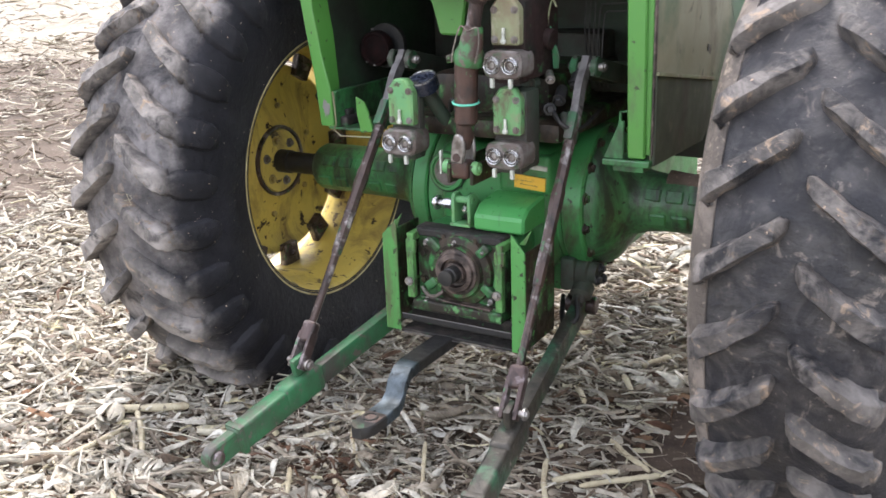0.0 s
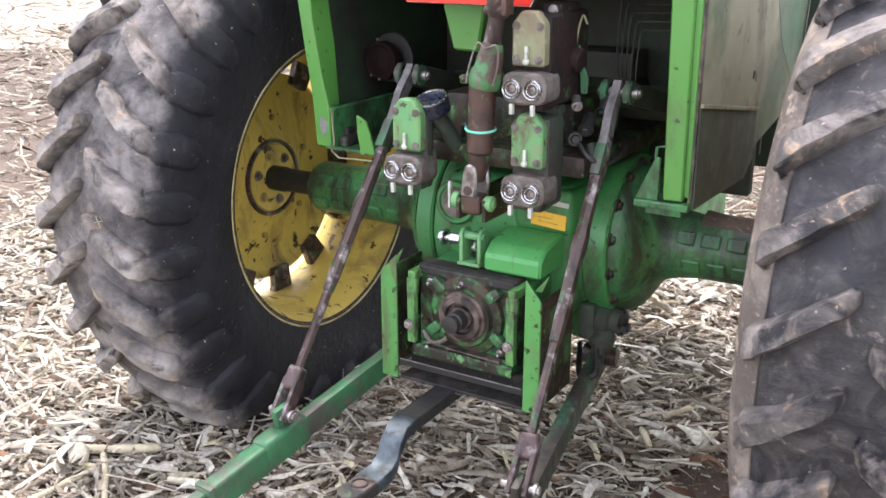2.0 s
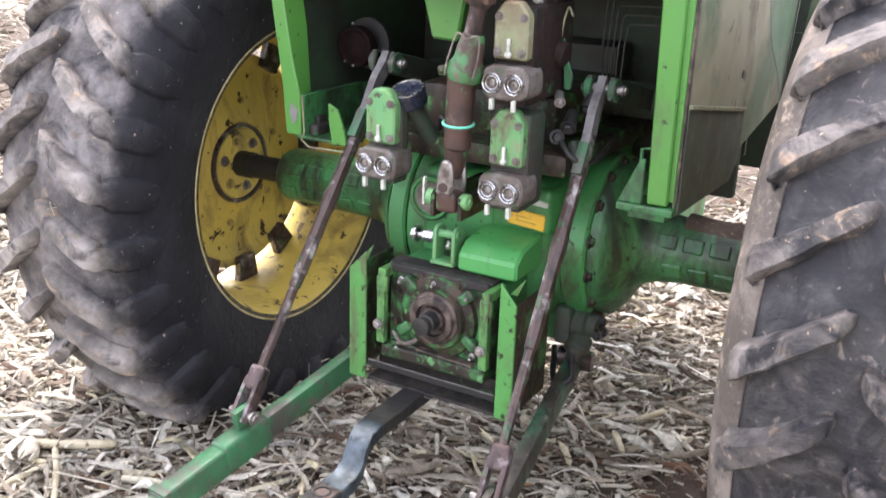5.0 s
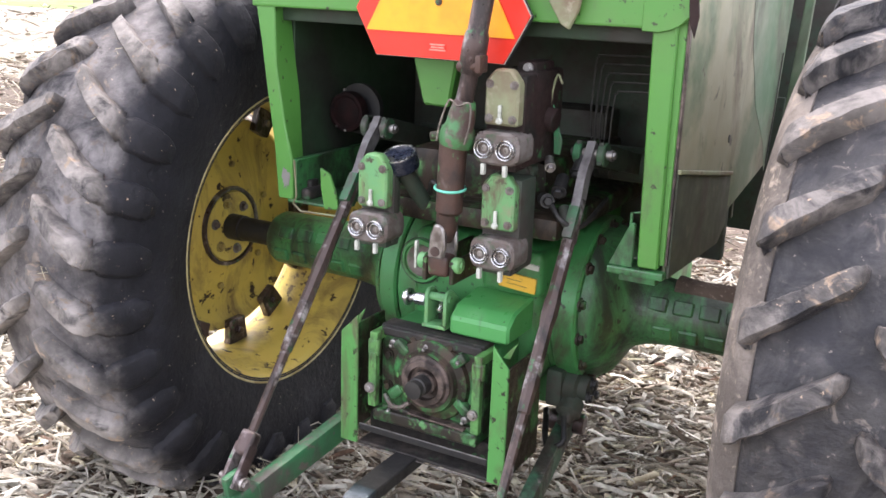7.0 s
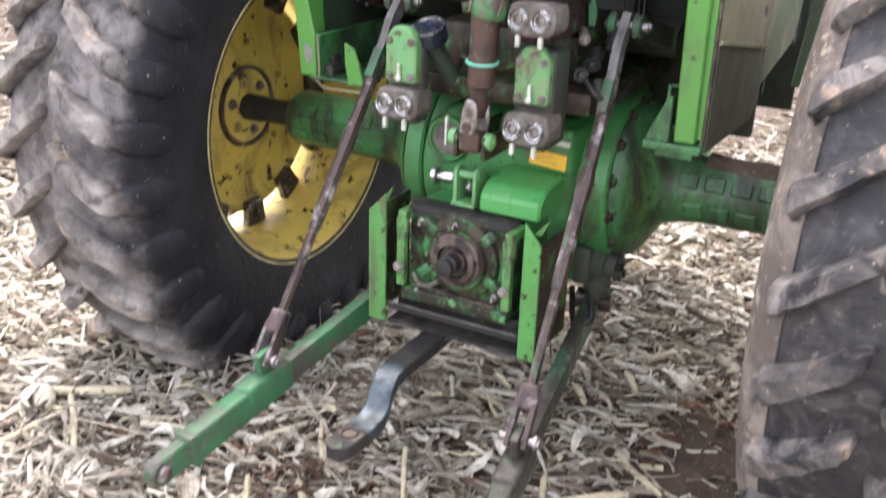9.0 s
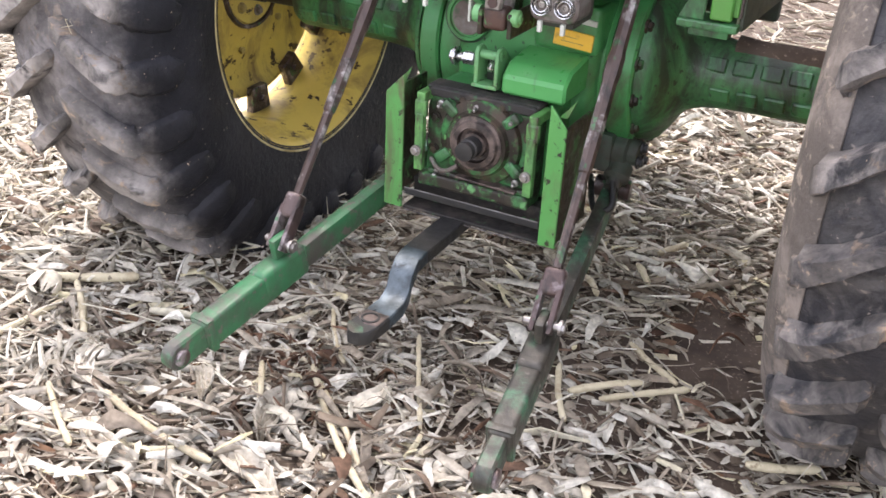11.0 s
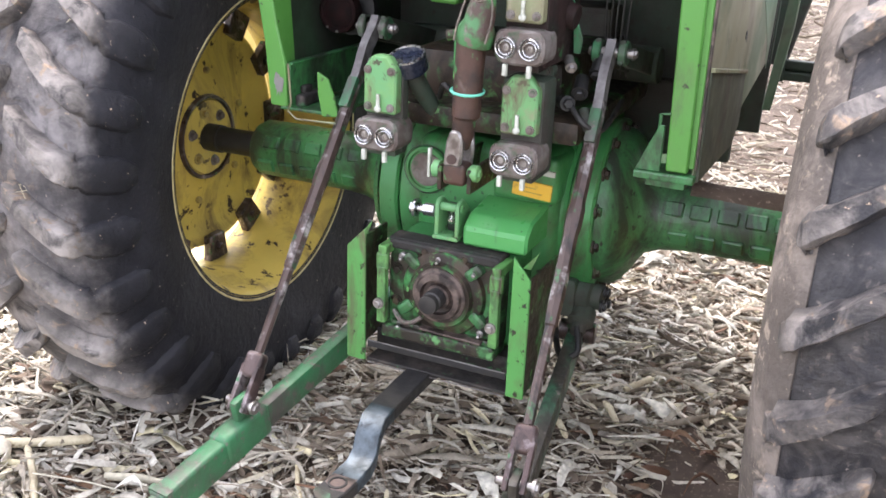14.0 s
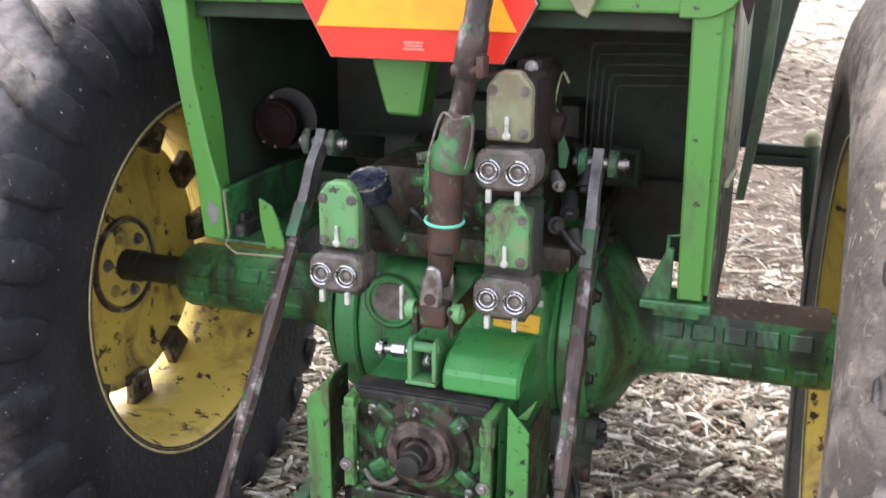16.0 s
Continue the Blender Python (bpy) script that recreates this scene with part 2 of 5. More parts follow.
GRIME = material("caked_black_grime", (0.016, 0.014, 0.013), 0.7, second=(0.05, 0.04, 0.034), scale=18, amount=(0.5, 0.65), fine=(0.03, 0.09, 0.04), fine_scale=30, fine_amount=(0.62, 0.68), bump=1.0, bump_scale=40)
GREASE = material("greasy_brown_ring", (0.115, 0.085, 0.074), 0.5, 0.2, second=(0.025, 0.018, 0.016), scale=22, amount=(0.42, 0.56), fine=(0.16, 0.12, 0.10), fine_scale=50, bump=0.4)
RUST = material("rusty_brown_steel", (0.070, 0.046, 0.043), 0.36, 0.35, second=(0.33, 0.29, 0.30), scale=15, amount=(0.52, 0.70), grime=(0.026, 0.019, 0.018), grime_scale=18, grime_amount=(0.48, 0.60),
                fine=(0.05, 0.14, 0.065), fine_scale=28, fine_amount=(0.60, 0.66), bump=0.35)
ROD = material("greasy_worn_rod", (0.066, 0.044, 0.038), 0.38, 0.3, second=(0.34, 0.32, 0.31), scale=17, amount=(0.54, 0.66), fine=(0.045, 0.14, 0.06), fine_scale=24, fine_amount=(0.60, 0.67),
               grime=(0.024, 0.019, 0.017), grime_scale=18, grime_amount=(0.48, 0.60), bump=0.3)
STEEL = material("worn_steel", (0.36, 0.34, 0.33), 0.38, 0.8, second=(0.14, 0.12, 0.11), scale=20, amount=(0.45, 0.65), bump=0.15)
CHROME = material("bright_steel", (0.56, 0.56, 0.57), 0.26, 0.95, second=(0.45, 0.44, 0.42), scale=40, bump=0.05)
BLOCK = material("brown_grey_casting", (0.11, 0.085, 0.075), 0.62, 0.1, second=(0.18, 0.16, 0.15), scale=18, amount=(0.45, 0.6),
                 fine=(0.03, 0.07, 0.03), fine_scale=35, bump=0.3)
BLACK = material("greasy_black_steel", (0.018, 0.018, 0.019), 0.5, 0.2, second=(0.03, 0.028, 0.026), scale=10, bump=0.25)
# Dark steel with the blue of the reflected sky mixed into its colour.
DARKSTEEL = material("sky_tinted_dark_steel", (0.026, 0.036, 0.043), 0.36, 0.5, second=(0.085, 0.11, 0.13), scale=11, amount=(0.42, 0.6), grime=(0.012, 0.011, 0.010), grime_scale=15, grime_amount=(0.54, 0.66), bump=0.2)
OLIVE = material("olive_yellow_paint", (0.095, 0.27, 0.075), 0.5, second=(0.05, 0.13, 0.045), scale=14, amount=(0.45, 0.6), grime=(0.04, 0.035, 0.02), grime_scale=18, grime_amount=(0.5, 0.62), bump=0.2)
MUD = material("dried_grey_mud", (0.20, 0.17, 0.145), 0.95, second=(0.10, 0.085, 0.075), scale=25, fine=(0.33, 0.29, 0.24), fine_scale=70, bump=0.8, bump_scale=50, spec=0.2)
TAN = material("faded_tan_plate", (0.21, 0.23, 0.13), 0.6, second=(0.17, 0.125, 0.08), scale=9, amount=(0.45, 0.65), fine=(0.30, 0.28, 0.20), fine_scale=40, bump=0.15)
REDFLUO = material("fluorescent_red", (0.80, 0.035, 0.018), 0.4, bump=0.0, second=(0.70, 0.03, 0.015), scale=9)
ORANGEFLUO = material("fluorescent_orange", (0.92, 0.40, 0.02), 0.4, bump=0.0, second=(0.85, 0.33, 0.02), scale=9)
PALEPRINT = material("faded_print", (0.75, 0.30, 0.24), 0.5, second=(0.78, 0.20, 0.15), scale=60, bump=0.0)
WHITE = material("white_label", (0.50, 0.51, 0.46), 0.5, second=(0.25, 0.27, 0.22), scale=40, bump=0.0)
LABEL = material("yellow_label", (0.72, 0.42, 0.04), 0.45, second=(0.45, 0.27, 0.05), scale=45, amount=(0.55, 0.7), bump=0.0)
CAPBLUE = material("dark_blue_cap", (0.012, 0.016, 0.03), 0.25, second=(0.03, 0.035, 0.05), scale=30, bump=0.05)
TURQ = material("turquoise_cord", (0.12, 0.50, 0.36), 0.6, bump=0.1)
REDLENS = material("dull_red_lens", (0.009, 0.006, 0.006), 0.85, bump=0.1, second=(0.020, 0.007, 0.007), scale=14, spec=0.1)


def residue(name, stops, streak=0.35, rough=0.8):
    """Dead plant matter: every piece has its own tone, with lengthwise streaks and grey weathering."""
    m = bpy.data.materials.new(name)
    m.use_nodes = True
    n, l = m.node_tree.nodes, m.node_tree.links
    b = n["Principled BSDF"]
    b.inputs["Roughness"].default_value, b.inputs["Specular IOR Level"].default_value = rough, 0.25
    r = n.new("ShaderNodeValToRGB")
    e = r.color_ramp.elements
    while len(e) < len(stops):
        e.new(0.5)
    for k, (at, c) in enumerate(stops):
        e[k].position, e[k].color = at, (*c, 1)
    l.new(n.new("ShaderNodeNewGeometry").outputs["Random Per Island"], r.inputs["Fac"])
    co = n.new("ShaderNodeTexCoord").outputs["Object"]
    t1, t2 = n.new("ShaderNodeTexNoise"), n.new("ShaderNodeTexNoise")
    for t, sc in ((t1, 55.0), (t2, 2.3)):
        t.inputs["Scale"].default_value, t.inputs["Detail"].default_value = sc, 5.0
        l.new(co, t.inputs["Vector"])
    add = n.new("ShaderNodeMath")
    l.new(t1.outputs["Fac"], add.inputs[0])
    l.new(t2.outputs["Fac"], add.inputs[1])
    v = n.new("ShaderNodeMapRange")
    v.inputs["From Min"].default_value, v.inputs["From Max"].default_value = 0.7, 1.3
    v.inputs["To Min"].default_value, v.inputs["To Max"].default_value = 1 - streak, 1 + streak
    l.new(add.outputs[0], v.inputs["Value"])
    h = n.new("ShaderNodeHueSaturation")
    l.new(v.outputs["Result"], h.inputs["Value"])
    l.new(r.outputs["Color"], h.inputs["Color"])
    l.new(h.outputs["Color"], b.inputs["Base Color"])
    u = n.new("ShaderNodeBump")
    u.inputs["Strength"].default_value, u.inputs["Distance"].default_value = 0.3, 0.002
    l.new(t1.outputs["Fac"], u.inputs["Height"])
    l.new(u.outputs["Normal"], b.inputs["Normal"])
    return m


PALEHUSK = residue("cream_husk", [(0.0, (0.56, 0.50, 0.40)), (0.5, (0.66, 0.61, 0.51)), (1.0, (0.72, 0.69, 0.61))], 0.3)
RUSTLEAF = residue("rusty_leaf", [(0.0, (0.075, 0.042, 0.030)), (0.5, (0.14, 0.078, 0.050)), (1.0, (0.22, 0.14, 0.09))], 0.4)
# Straw in a paler tone: the sunlit left ground is put into the colour.
PALESTRAW = residue("sunlit_pale_straw", [(0.0, (0.22, 0.18, 0.13)), (0.15, (0.39, 0.35, 0.28)), (0.5, (0.46, 0.42, 0.345)), (0.85, (0.56, 0.53, 0.455)), (1.0, (0.58, 0.51, 0.34))])
STRAW = residue("corn_straw", [(0.0, (0.19, 0.105, 0.058)), (0.05, (0.085, 0.065, 0.048)), (0.24, (0.19, 0.148, 0.110)), (0.45, (0.345, 0.30, 0.238)),
                               (0.65, (0.43, 0.395, 0.325)), (0.86, (0.55, 0.52, 0.445)), (1.0, (0.58, 0.52, 0.34))])
HUSK = residue("pale_husk", [(0.0, (0.15, 0.085, 0.055)), (0.06, (0.14, 0.11, 0.085)), (0.24, (0.28, 0.24, 0.19)), (0.54, (0.42, 0.39, 0.33)), (0.85, (0.53, 0.505, 0.44)), (1.0, (0.60, 0.575, 0.51))], 0.5)
FIBRE = residue("thin_straw_fibre", [(0.0, (0.09, 0.065, 0.045)), (0.35, (0.25, 0.205, 0.155)), (0.75, (0.48, 0.43, 0.34)), (1.0, (0.60, 0.55, 0.45))])
STALK = material("pale_corn_stalk", (0.54, 0.48, 0.34), 0.7, second=(0.36, 0.30, 0.20), scale=12, bump=0.2, spec=0.3,
                 fine=(0.25, 0.20, 0.13), fine_scale=50, fine_amount=(0.60, 0.70))
# Bare soil brown, with shade beside the wheel also put into the tone.
EARTH = material("dark_soil_and_shade", (0.095, 0.070, 0.054), 0.95, second=(0.055, 0.040, 0.032), scale=6, amount=(0.4, 0.65),
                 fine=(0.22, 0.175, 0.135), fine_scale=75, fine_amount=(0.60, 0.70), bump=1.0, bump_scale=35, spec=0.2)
SOIL = material("trampled_soil_with_chaff", (0.115, 0.088, 0.068), 0.95, second=(0.060, 0.045, 0.035), scale=2.5, amount=(0.45, 0.7),
                fine=(0.27, 0.225, 0.175), fine_scale=46, fine_amount=(0.57, 0.66), bump=1.0, bump_scale=30, spec=0.2)
FIELD = material("distant_residue", (0.27, 0.24, 0.19), 0.9, second=(0.20, 0.165, 0.125), scale=0.5, amount=(0.4, 0.65),
                 fine=(0.38, 0.345, 0.285), fine_scale=5.0, fine_amount=(0.46, 0.62), grime=(0.24, 0.20, 0.155), grime_scale=2.2, grime_amount=(0.50, 0.64), bump=1.0, bump_scale=6, spec=0.2)
GRASS = material("distant_green_grass", (0.16, 0.22, 0.07), 0.9, second=(0.24, 0.27, 0.12), scale=0.4, fine=(0.10, 0.16, 0.04), fine_scale=4.0, bump=1.0, bump_scale=5, spec=0.2)


# ---- mesh helpers ----
def thing(name, label, category, at=(0, 0, 0), **more):
    ob = new(name)
    ob.location = at
    ob.empty_display_size = 0.1
    return tagged(ob, label, category, **more)


def part(name, bm, mat, parent, label="", smooth=None):
    """Links bm as one mesh object under a thing or part. Coordinates are the world's."""
    me = bpy.data.meshes.new(name)
    bmesh.ops.recalc_face_normals(bm, faces=bm.faces)
    bm.to_mesh(me)
    bm.free()
    me.materials.append(mat)
    if smooth is not None:
        for p in me.polygons:
            p.use_smooth = True
        me.set_sharp_from_angle(angle=radians(smooth))
    ob = new(name, me)
    if parent:
        bpy.context.view_layer.update()
        ob.parent = parent
        ob.matrix_parent_inverse = parent.matrix_world.inverted()
    return tagged(ob, label)


def join(*bms):
    out = bmesh.new()
    for bm in bms:
        me = bpy.data.meshes.new("piece")
        bm.to_mesh(me)
        bm.free()
        out.from_mesh(me)
        bpy.data.meshes.remove(me)
    return out


def box(lo, hi, bevel=0.004, m=None, seg=2):
    bm = bmesh.new()
    c, d = [(a + b) / 2 for a, b in zip(lo, hi)], [b - a for a, b in zip(lo, hi)]
    bmesh.ops.create_cube(bm, size=1, matrix=Matrix.Translation(c) @ Matrix.Diagonal((*d, 1)))
    if bevel:
        bmesh.ops.bevel(bm, geom=bm.edges[:], offset=min(bevel, 0.45 * min(d)), segments=seg, affect="EDGES", profile=0.6)
    if m:
        bmesh.ops.transform(bm, matrix=m, verts=bm.verts)
    return bm


def frame_to(p, q):
    """A matrix whose z axis runs from p to q, with its origin at p."""
    d = Vector(q) - Vector(p)
    return Matrix.Translation(p) @ d.to_track_quat("Z", "Y").to_matrix().to_4x4(), d.length


def lathe(profile, p, q, seg=32, m=None):
    """Turns (along, radius) pairs about the axis from p towards q."""
    base, _ = frame_to(p, q)
    bm = bmesh.new()
    rings = []
    for a, r in profile:
        if r <= 1e-6:
            rings.append([bm.verts.new(base @ Vector((0, 0, a)))])
        else:
            rings.append([bm.verts.new(base @ Vector((r * math.cos(2 * math.pi * i / seg), r * math.sin(2 * math.pi * i / seg), a)))
                          for i in range(seg)])
    for A, B in zip(rings, rings[1:]):
        for i in range(seg):
            j = (i + 1) % seg
            if len(A) == 1 and len(B) > 1:
                bm.faces.new((A[0], B[i], B[j]))
            elif len(B) == 1 and len(A) > 1:
                bm.faces.new((A[i], A[j], B[0]))
            elif len(A) > 1:
                bm.faces.new((A[i], A[j], B[j], B[i]))
    if m:
        bmesh.ops.transform(bm, matrix=m, verts=bm.verts)
    return bm


def rod(p, q, r, r2=None, seg=20, bevel=0.003):
    r2 = r if r2 is None else r2
    n = (Vector(q) - Vector(p)).length
    b = min(bevel, 0.4 * min(r, r2), 0.4 * n)
    return lathe([(0, 0), (0, r - b), (b, r), (n - b, r2), (n, r2 - b), (n, 0)], p, q, seg)


def tube(points, r, seg=10, radii=None):
    """A round bar along points."""
    bm = bmesh.new()
    pts = [Vector(p) for p in points]
    rings = []
    up = Vector((0.13, 0.21, 0.97)).normalized()
    for i, p in enumerate(pts):
        d = (pts[min(i + 1, len(pts) - 1)] - pts[max(i - 1, 0)]).normalized()
        a = d.cross(up).normalized()
        b = d.cross(a)
        k = radii[i] if radii else r
        rings.append([bm.verts.new(p + k * (a * math.cos(2 * math.pi * j / seg) + b * math.sin(2 * math.pi * j / seg))) for j in range(seg)])
    for A, B in zip(rings, rings[1:]):
        for j in range(seg):
            bm.faces.new((A[j], A[(j + 1) % seg], B[(j + 1) % seg], B[j]))
    bm.faces.new(rings[0])
    bm.faces.new(rings[-1])
    return bm


def curve(points, n=6):
    """A smooth line through points."""
    P = [Vector(p) for p in points]
    P = [2 * P[0] - P[1]] + P + [2 * P[-1] - P[-2]]
    out = []
    for i in range(1, len(P) - 2):
        for k in range(n):
            t = k / n
            a, b, c, d = P[i - 1:i + 3]
            out.append(0.5 * ((2 * b) + (c - a) * t + (2 * a - 5 * b + 4 * c - d) * t * t + (3 * b - a - 3 * c + d) * t ** 3))
    return out + [P[-2]]


def plate(outline, y0, y1, bevel=0.003, axis="y"):
    """A plate with an outline in (x, z), thick from y0 to y1; axis 'x': outline in (y, z), thick along x; 'z': outline in (x, y)."""
    bm = bmesh.new()
    put = {"y": lambda a, b, k: (a, k, b), "x": lambda a, b, k: (k, a, b), "z": lambda a, b, k: (a, b, k)}[axis]
    f = bm.faces.new([bm.verts.new(put(a, b, y0)) for a, b in outline])
    e = bmesh.ops.extrude_face_region(bm, geom=[f])
    d = Vector(put(0, 0, y1)) - Vector(put(0, 0, y0))
    bmesh.ops.translate(bm, vec=d, verts=[v for v in e["geom"] if isinstance(v, bmesh.types.BMVert)])
    bmesh.ops.recalc_face_normals(bm, faces=bm.faces)
    if bevel:
        bmesh.ops.bevel(bm, geom=bm.edges[:], offset=bevel, segments=1, affect="EDGES")
    return bm


def bolt(at, way, r=0.010, h=0.009, washer=True):
    """A hexagon bolt head at a place, pointing along way."""
    at, way = Vector(at), Vector(way).normalized()
    bm = lathe([(-0.004, 0), (-0.004, r), (h * 0.8, r), (h, r * 0.8), (h, 0)], at, at + way, 6)
    if washer:
        bm = join(bm, lathe([(-0.004, 0), (-0.004, r * 1.45), (0.003, r * 1.45), (0.003, 0)], at, at + way, 14))
    return bm


def ring_outline(cx, cz, w, h, r, n=4):
    """A rounded rectangle."""
    out = []
    for sx, sz, a0 in ((1, 1, 0), (-1, 1, 90), (-1, -1, 180), (1, -1, 270)):
        for k in range(n + 1):
            a = radians(a0 + 90 * k / n)
            out.append((cx + sx * (w / 2 - r) + r * math.cos(a), cz + sz * (h / 2 - r) + r * math.sin(a)))
    return out


# ---- ground ----
SLOPE = -0.033


def ground_z(x, y):
    near = 1 / (1 + (math.hypot(x, y) / 8) ** 2)
    heap = 0.055 * math.exp(-(((x + 1.22) / 0.34) ** 2 + ((y + 0.42) / 0.30) ** 2))
    return heap + SLOPE * max(-6, min(6, x)) * near + 0.03 * (noise.noise((x * 0.9, y * 0.9, 0.3)) + 0.5 * noise.noise((x * 3.1, y * 3.1, 7.0))) * min(1, 0.5 + math.hypot(x, y) / 6)


def build_ground():
    steps = [0.0]
    while steps[-1] < 900:
        steps.append(steps[-1] + (0.09 if steps[-1] < 3.2 else 0.09 + (steps[-1] - 3.2) * 0.22))
    line = [-v for v in reversed(steps[1:])] + steps
    n = len(line)
    verts = [(x, y, ground_z(x, y) - 0.012) for y in line for x in line]
    faces = [(j * n + i, j * n + i + 1, (j + 1) * n + i + 1, (j + 1) * n + i) for j in range(n - 1) for i in range(n - 1)]
    me = bpy.data.meshes.new("ground")
    me.from_pydata(verts, [], faces)
    for m in (SOIL, FIELD, GRASS):
        me.materials.append(m)
    for p in me.polygons:
        p.use_smooth = True
        r = math.hypot(p.center.x, p.center.y)
        p.material_index = 0 if r < 13 else 1 if r < 36 else 2
    tagged(new("ground", me), "harvested field soil covered with chopped corn residue", "ground", kind="structure")


build_ground()


def scatter(rng, count, near, far):
    """Places in a ring round the tractor, fewer outwards; bare soil beside the right wheel is spared."""
    u = rng.random(count)
    r = near + (far - near) * u ** (0.5 if near == 0 else 1.0)
    r = np.abs(r * (1 + (0.13 if near == 0 else 0.07) * rng.standard_normal(count)))
    a = rng.uniform(0, 2 * np.pi, count)
    X, Y = -0.1 + r * np.cos(a), 0.0 + r * np.sin(a)
    bare = np.maximum(0.97 * np.exp(-(((X - 0.66) / 0.20) ** 4 + ((Y + 0.05) / 0.30) ** 4)),
                      0.42 * np.exp(-(((X - 0.62) / 0.55) ** 4 + ((Y + 0.32) / 0.5) ** 4)))
    bare = np.maximum(bare, 0.75 * np.exp(-(((X + 0.84) / 0.22) ** 2 + ((Y + 0.47) / 0.16) ** 2)))
    keep = rng.random(count) > bare
    return X[keep], Y[keep]


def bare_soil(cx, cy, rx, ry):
    """Trodden soil that shows between the residue beside a wheel, its dark tone partly painted shade: a low uneven
    sheet.
    """
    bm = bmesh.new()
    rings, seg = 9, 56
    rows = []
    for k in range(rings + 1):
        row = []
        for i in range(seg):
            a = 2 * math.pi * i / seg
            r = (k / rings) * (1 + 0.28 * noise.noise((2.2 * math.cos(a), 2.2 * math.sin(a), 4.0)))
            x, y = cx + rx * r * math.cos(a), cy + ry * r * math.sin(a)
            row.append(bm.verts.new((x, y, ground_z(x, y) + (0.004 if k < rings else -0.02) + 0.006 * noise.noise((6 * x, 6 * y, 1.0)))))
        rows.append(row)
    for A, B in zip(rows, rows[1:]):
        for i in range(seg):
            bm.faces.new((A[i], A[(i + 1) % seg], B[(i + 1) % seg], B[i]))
    tagged(part("soil_patch", bm, EARTH, None, "", 60), "trodden soil between the residue, darkened for shade too", "soil", kind="structure")


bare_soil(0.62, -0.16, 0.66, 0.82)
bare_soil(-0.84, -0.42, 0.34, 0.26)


FLAT = ((-1, 0, -1), (1, 0, -1), (1, 0, 1), (-1, 0, 1))
ROUND = ((-1, 0, -0.6), (1, 0, -0.6), (0, 0, 1.2))
CUPPED = ((-1, 1, -1), (0, 0, -1), (1, 1, -1), (1, 1, 1), (0, 0, 1), (-1, 1, 1))


def slivers(name, X, Y, rng, L, W, H, taper, curl, mat, label, raise_by, section=FLAT, cup=0.0):
    """Closed bent slivers lying on the ground, one for each place."""
    count, K = len(X), taper.shape[1]
    A = rng.uniform(0, 2 * np.pi, count)
    A = np.where(rng.random(count) < 0.4, rng.normal(0.15, 0.5, count), A)
    P, R = rng.normal(0, 0.2, count), rng.normal(0, 0.7, count)
    Z = np.array([ground_z(a, b) for a, b in zip(X, Y)]) + np.abs(rng.normal(0, raise_by, count)) + 0.25 * L * np.abs(np.sin(P))
    t = np.linspace(-0.5, 0.5, K)
    d = np.c_[np.cos(A) * np.cos(P), np.sin(A) * np.cos(P), np.sin(P)]
    s0 = np.c_[-np.sin(A), np.cos(A), np.zeros(count)]
    u0 = np.cross(d, s0)
    s = s0 * np.cos(R)[:, None] + u0 * np.sin(R)[:, None]
    u = np.cross(d, s)
    b1, b2 = rng.normal(0, curl, count) * L, rng.normal(0, curl, count) * L
    tw = rng.normal(0, 1.4 * curl / 0.16, count)
    N = len(section)
    cups = W * cup * rng.uniform(-0.3, 1.0, count)
    V = np.empty((count, K, N, 3))
    for k in range(K):
        c = np.c_[X, Y, Z] + d * (L * t[k])[:, None] + u * (b1 * (0.25 - t[k] ** 2) * 4)[:, None] + s * (b2 * (0.25 - t[k] ** 2) * 4)[:, None]
        cs, sn = np.cos(tw * t[k])[:, None], np.sin(tw * t[k])[:, None]
        sk, uk = s * cs + u * sn, u * cs - s * sn
        w, h = (W * taper[:, k])[:, None], (H * taper[:, k])[:, None]
        for q, (a, raised, b) in enumerate(section):
            V[:, k, q] = c + sk * w * a + uk * (h * b + raised * (cups * taper[:, k])[:, None])
    quads = []
    for k in range(K - 1):
        for q in range(N):
            a, b = k * N + q, k * N + (q + 1) % N
            quads.append((a, b, b + N, a + N))
    at = np.arange(count)[:, None, None] * N * K
    F = (at + np.array(quads)[None]).reshape(-1, 4).tolist()
    for cap in (range(N - 1, -1, -1), range(N * (K - 1), N * K)):
        F += (at[:, 0] + np.array(list(cap))[None]).tolist()
    me = bpy.data.meshes.new(name)
    me.from_pydata(V.reshape(-1, 3), [], F)
    if N != 4:
        me.polygons.foreach_set("use_smooth", np.ones(len(me.polygons), dtype=bool))
    me.materials.append(mat)
    return tagged(new(name, me), label, "corn residue", kind="stuff")


def straw(count, near, far, seed, size, label, mat=STRAW):
    rng = np.random.default_rng(seed)
    X, Y = scatter(rng, count, near, far)
    if mat is PALESTRAW:
        keep = rng.random(len(X)) < np.clip((-0.55 - X) / 0.6, 0, 1)
        X, Y = X[keep], Y[keep]
    n = len(X)
    size = size * (1 + np.hypot(X, Y) / 9 if near else 1)
    L = size * np.clip(rng.lognormal(-2.85, 0.65, n), 0.010, 0.26)
    leaf = rng.random(n) < 0.55
    W = size * np.where(leaf, rng.uniform(0.003, 0.010, n), rng.uniform(0.0016, 0.0052, n))
    H = np.where(leaf, 0.0011 * size, W * 0.8)
    taper = np.where(leaf[:, None], rng.uniform(0.12, 1.1, (n, 3)) + np.array([[0, 0.3, 0]]), rng.uniform(0.75, 1.1, (n, 3)))
    return slivers("corn_residue", X, Y, rng, L, W, H, taper, 0.055, mat, label, 0.012 if mat is STRAW else 0.018, ROUND if near else FLAT)


straw(31000, 0.0, 3.4, 3, 1.1, "chopped pale corn stalks and leaves littering the field")
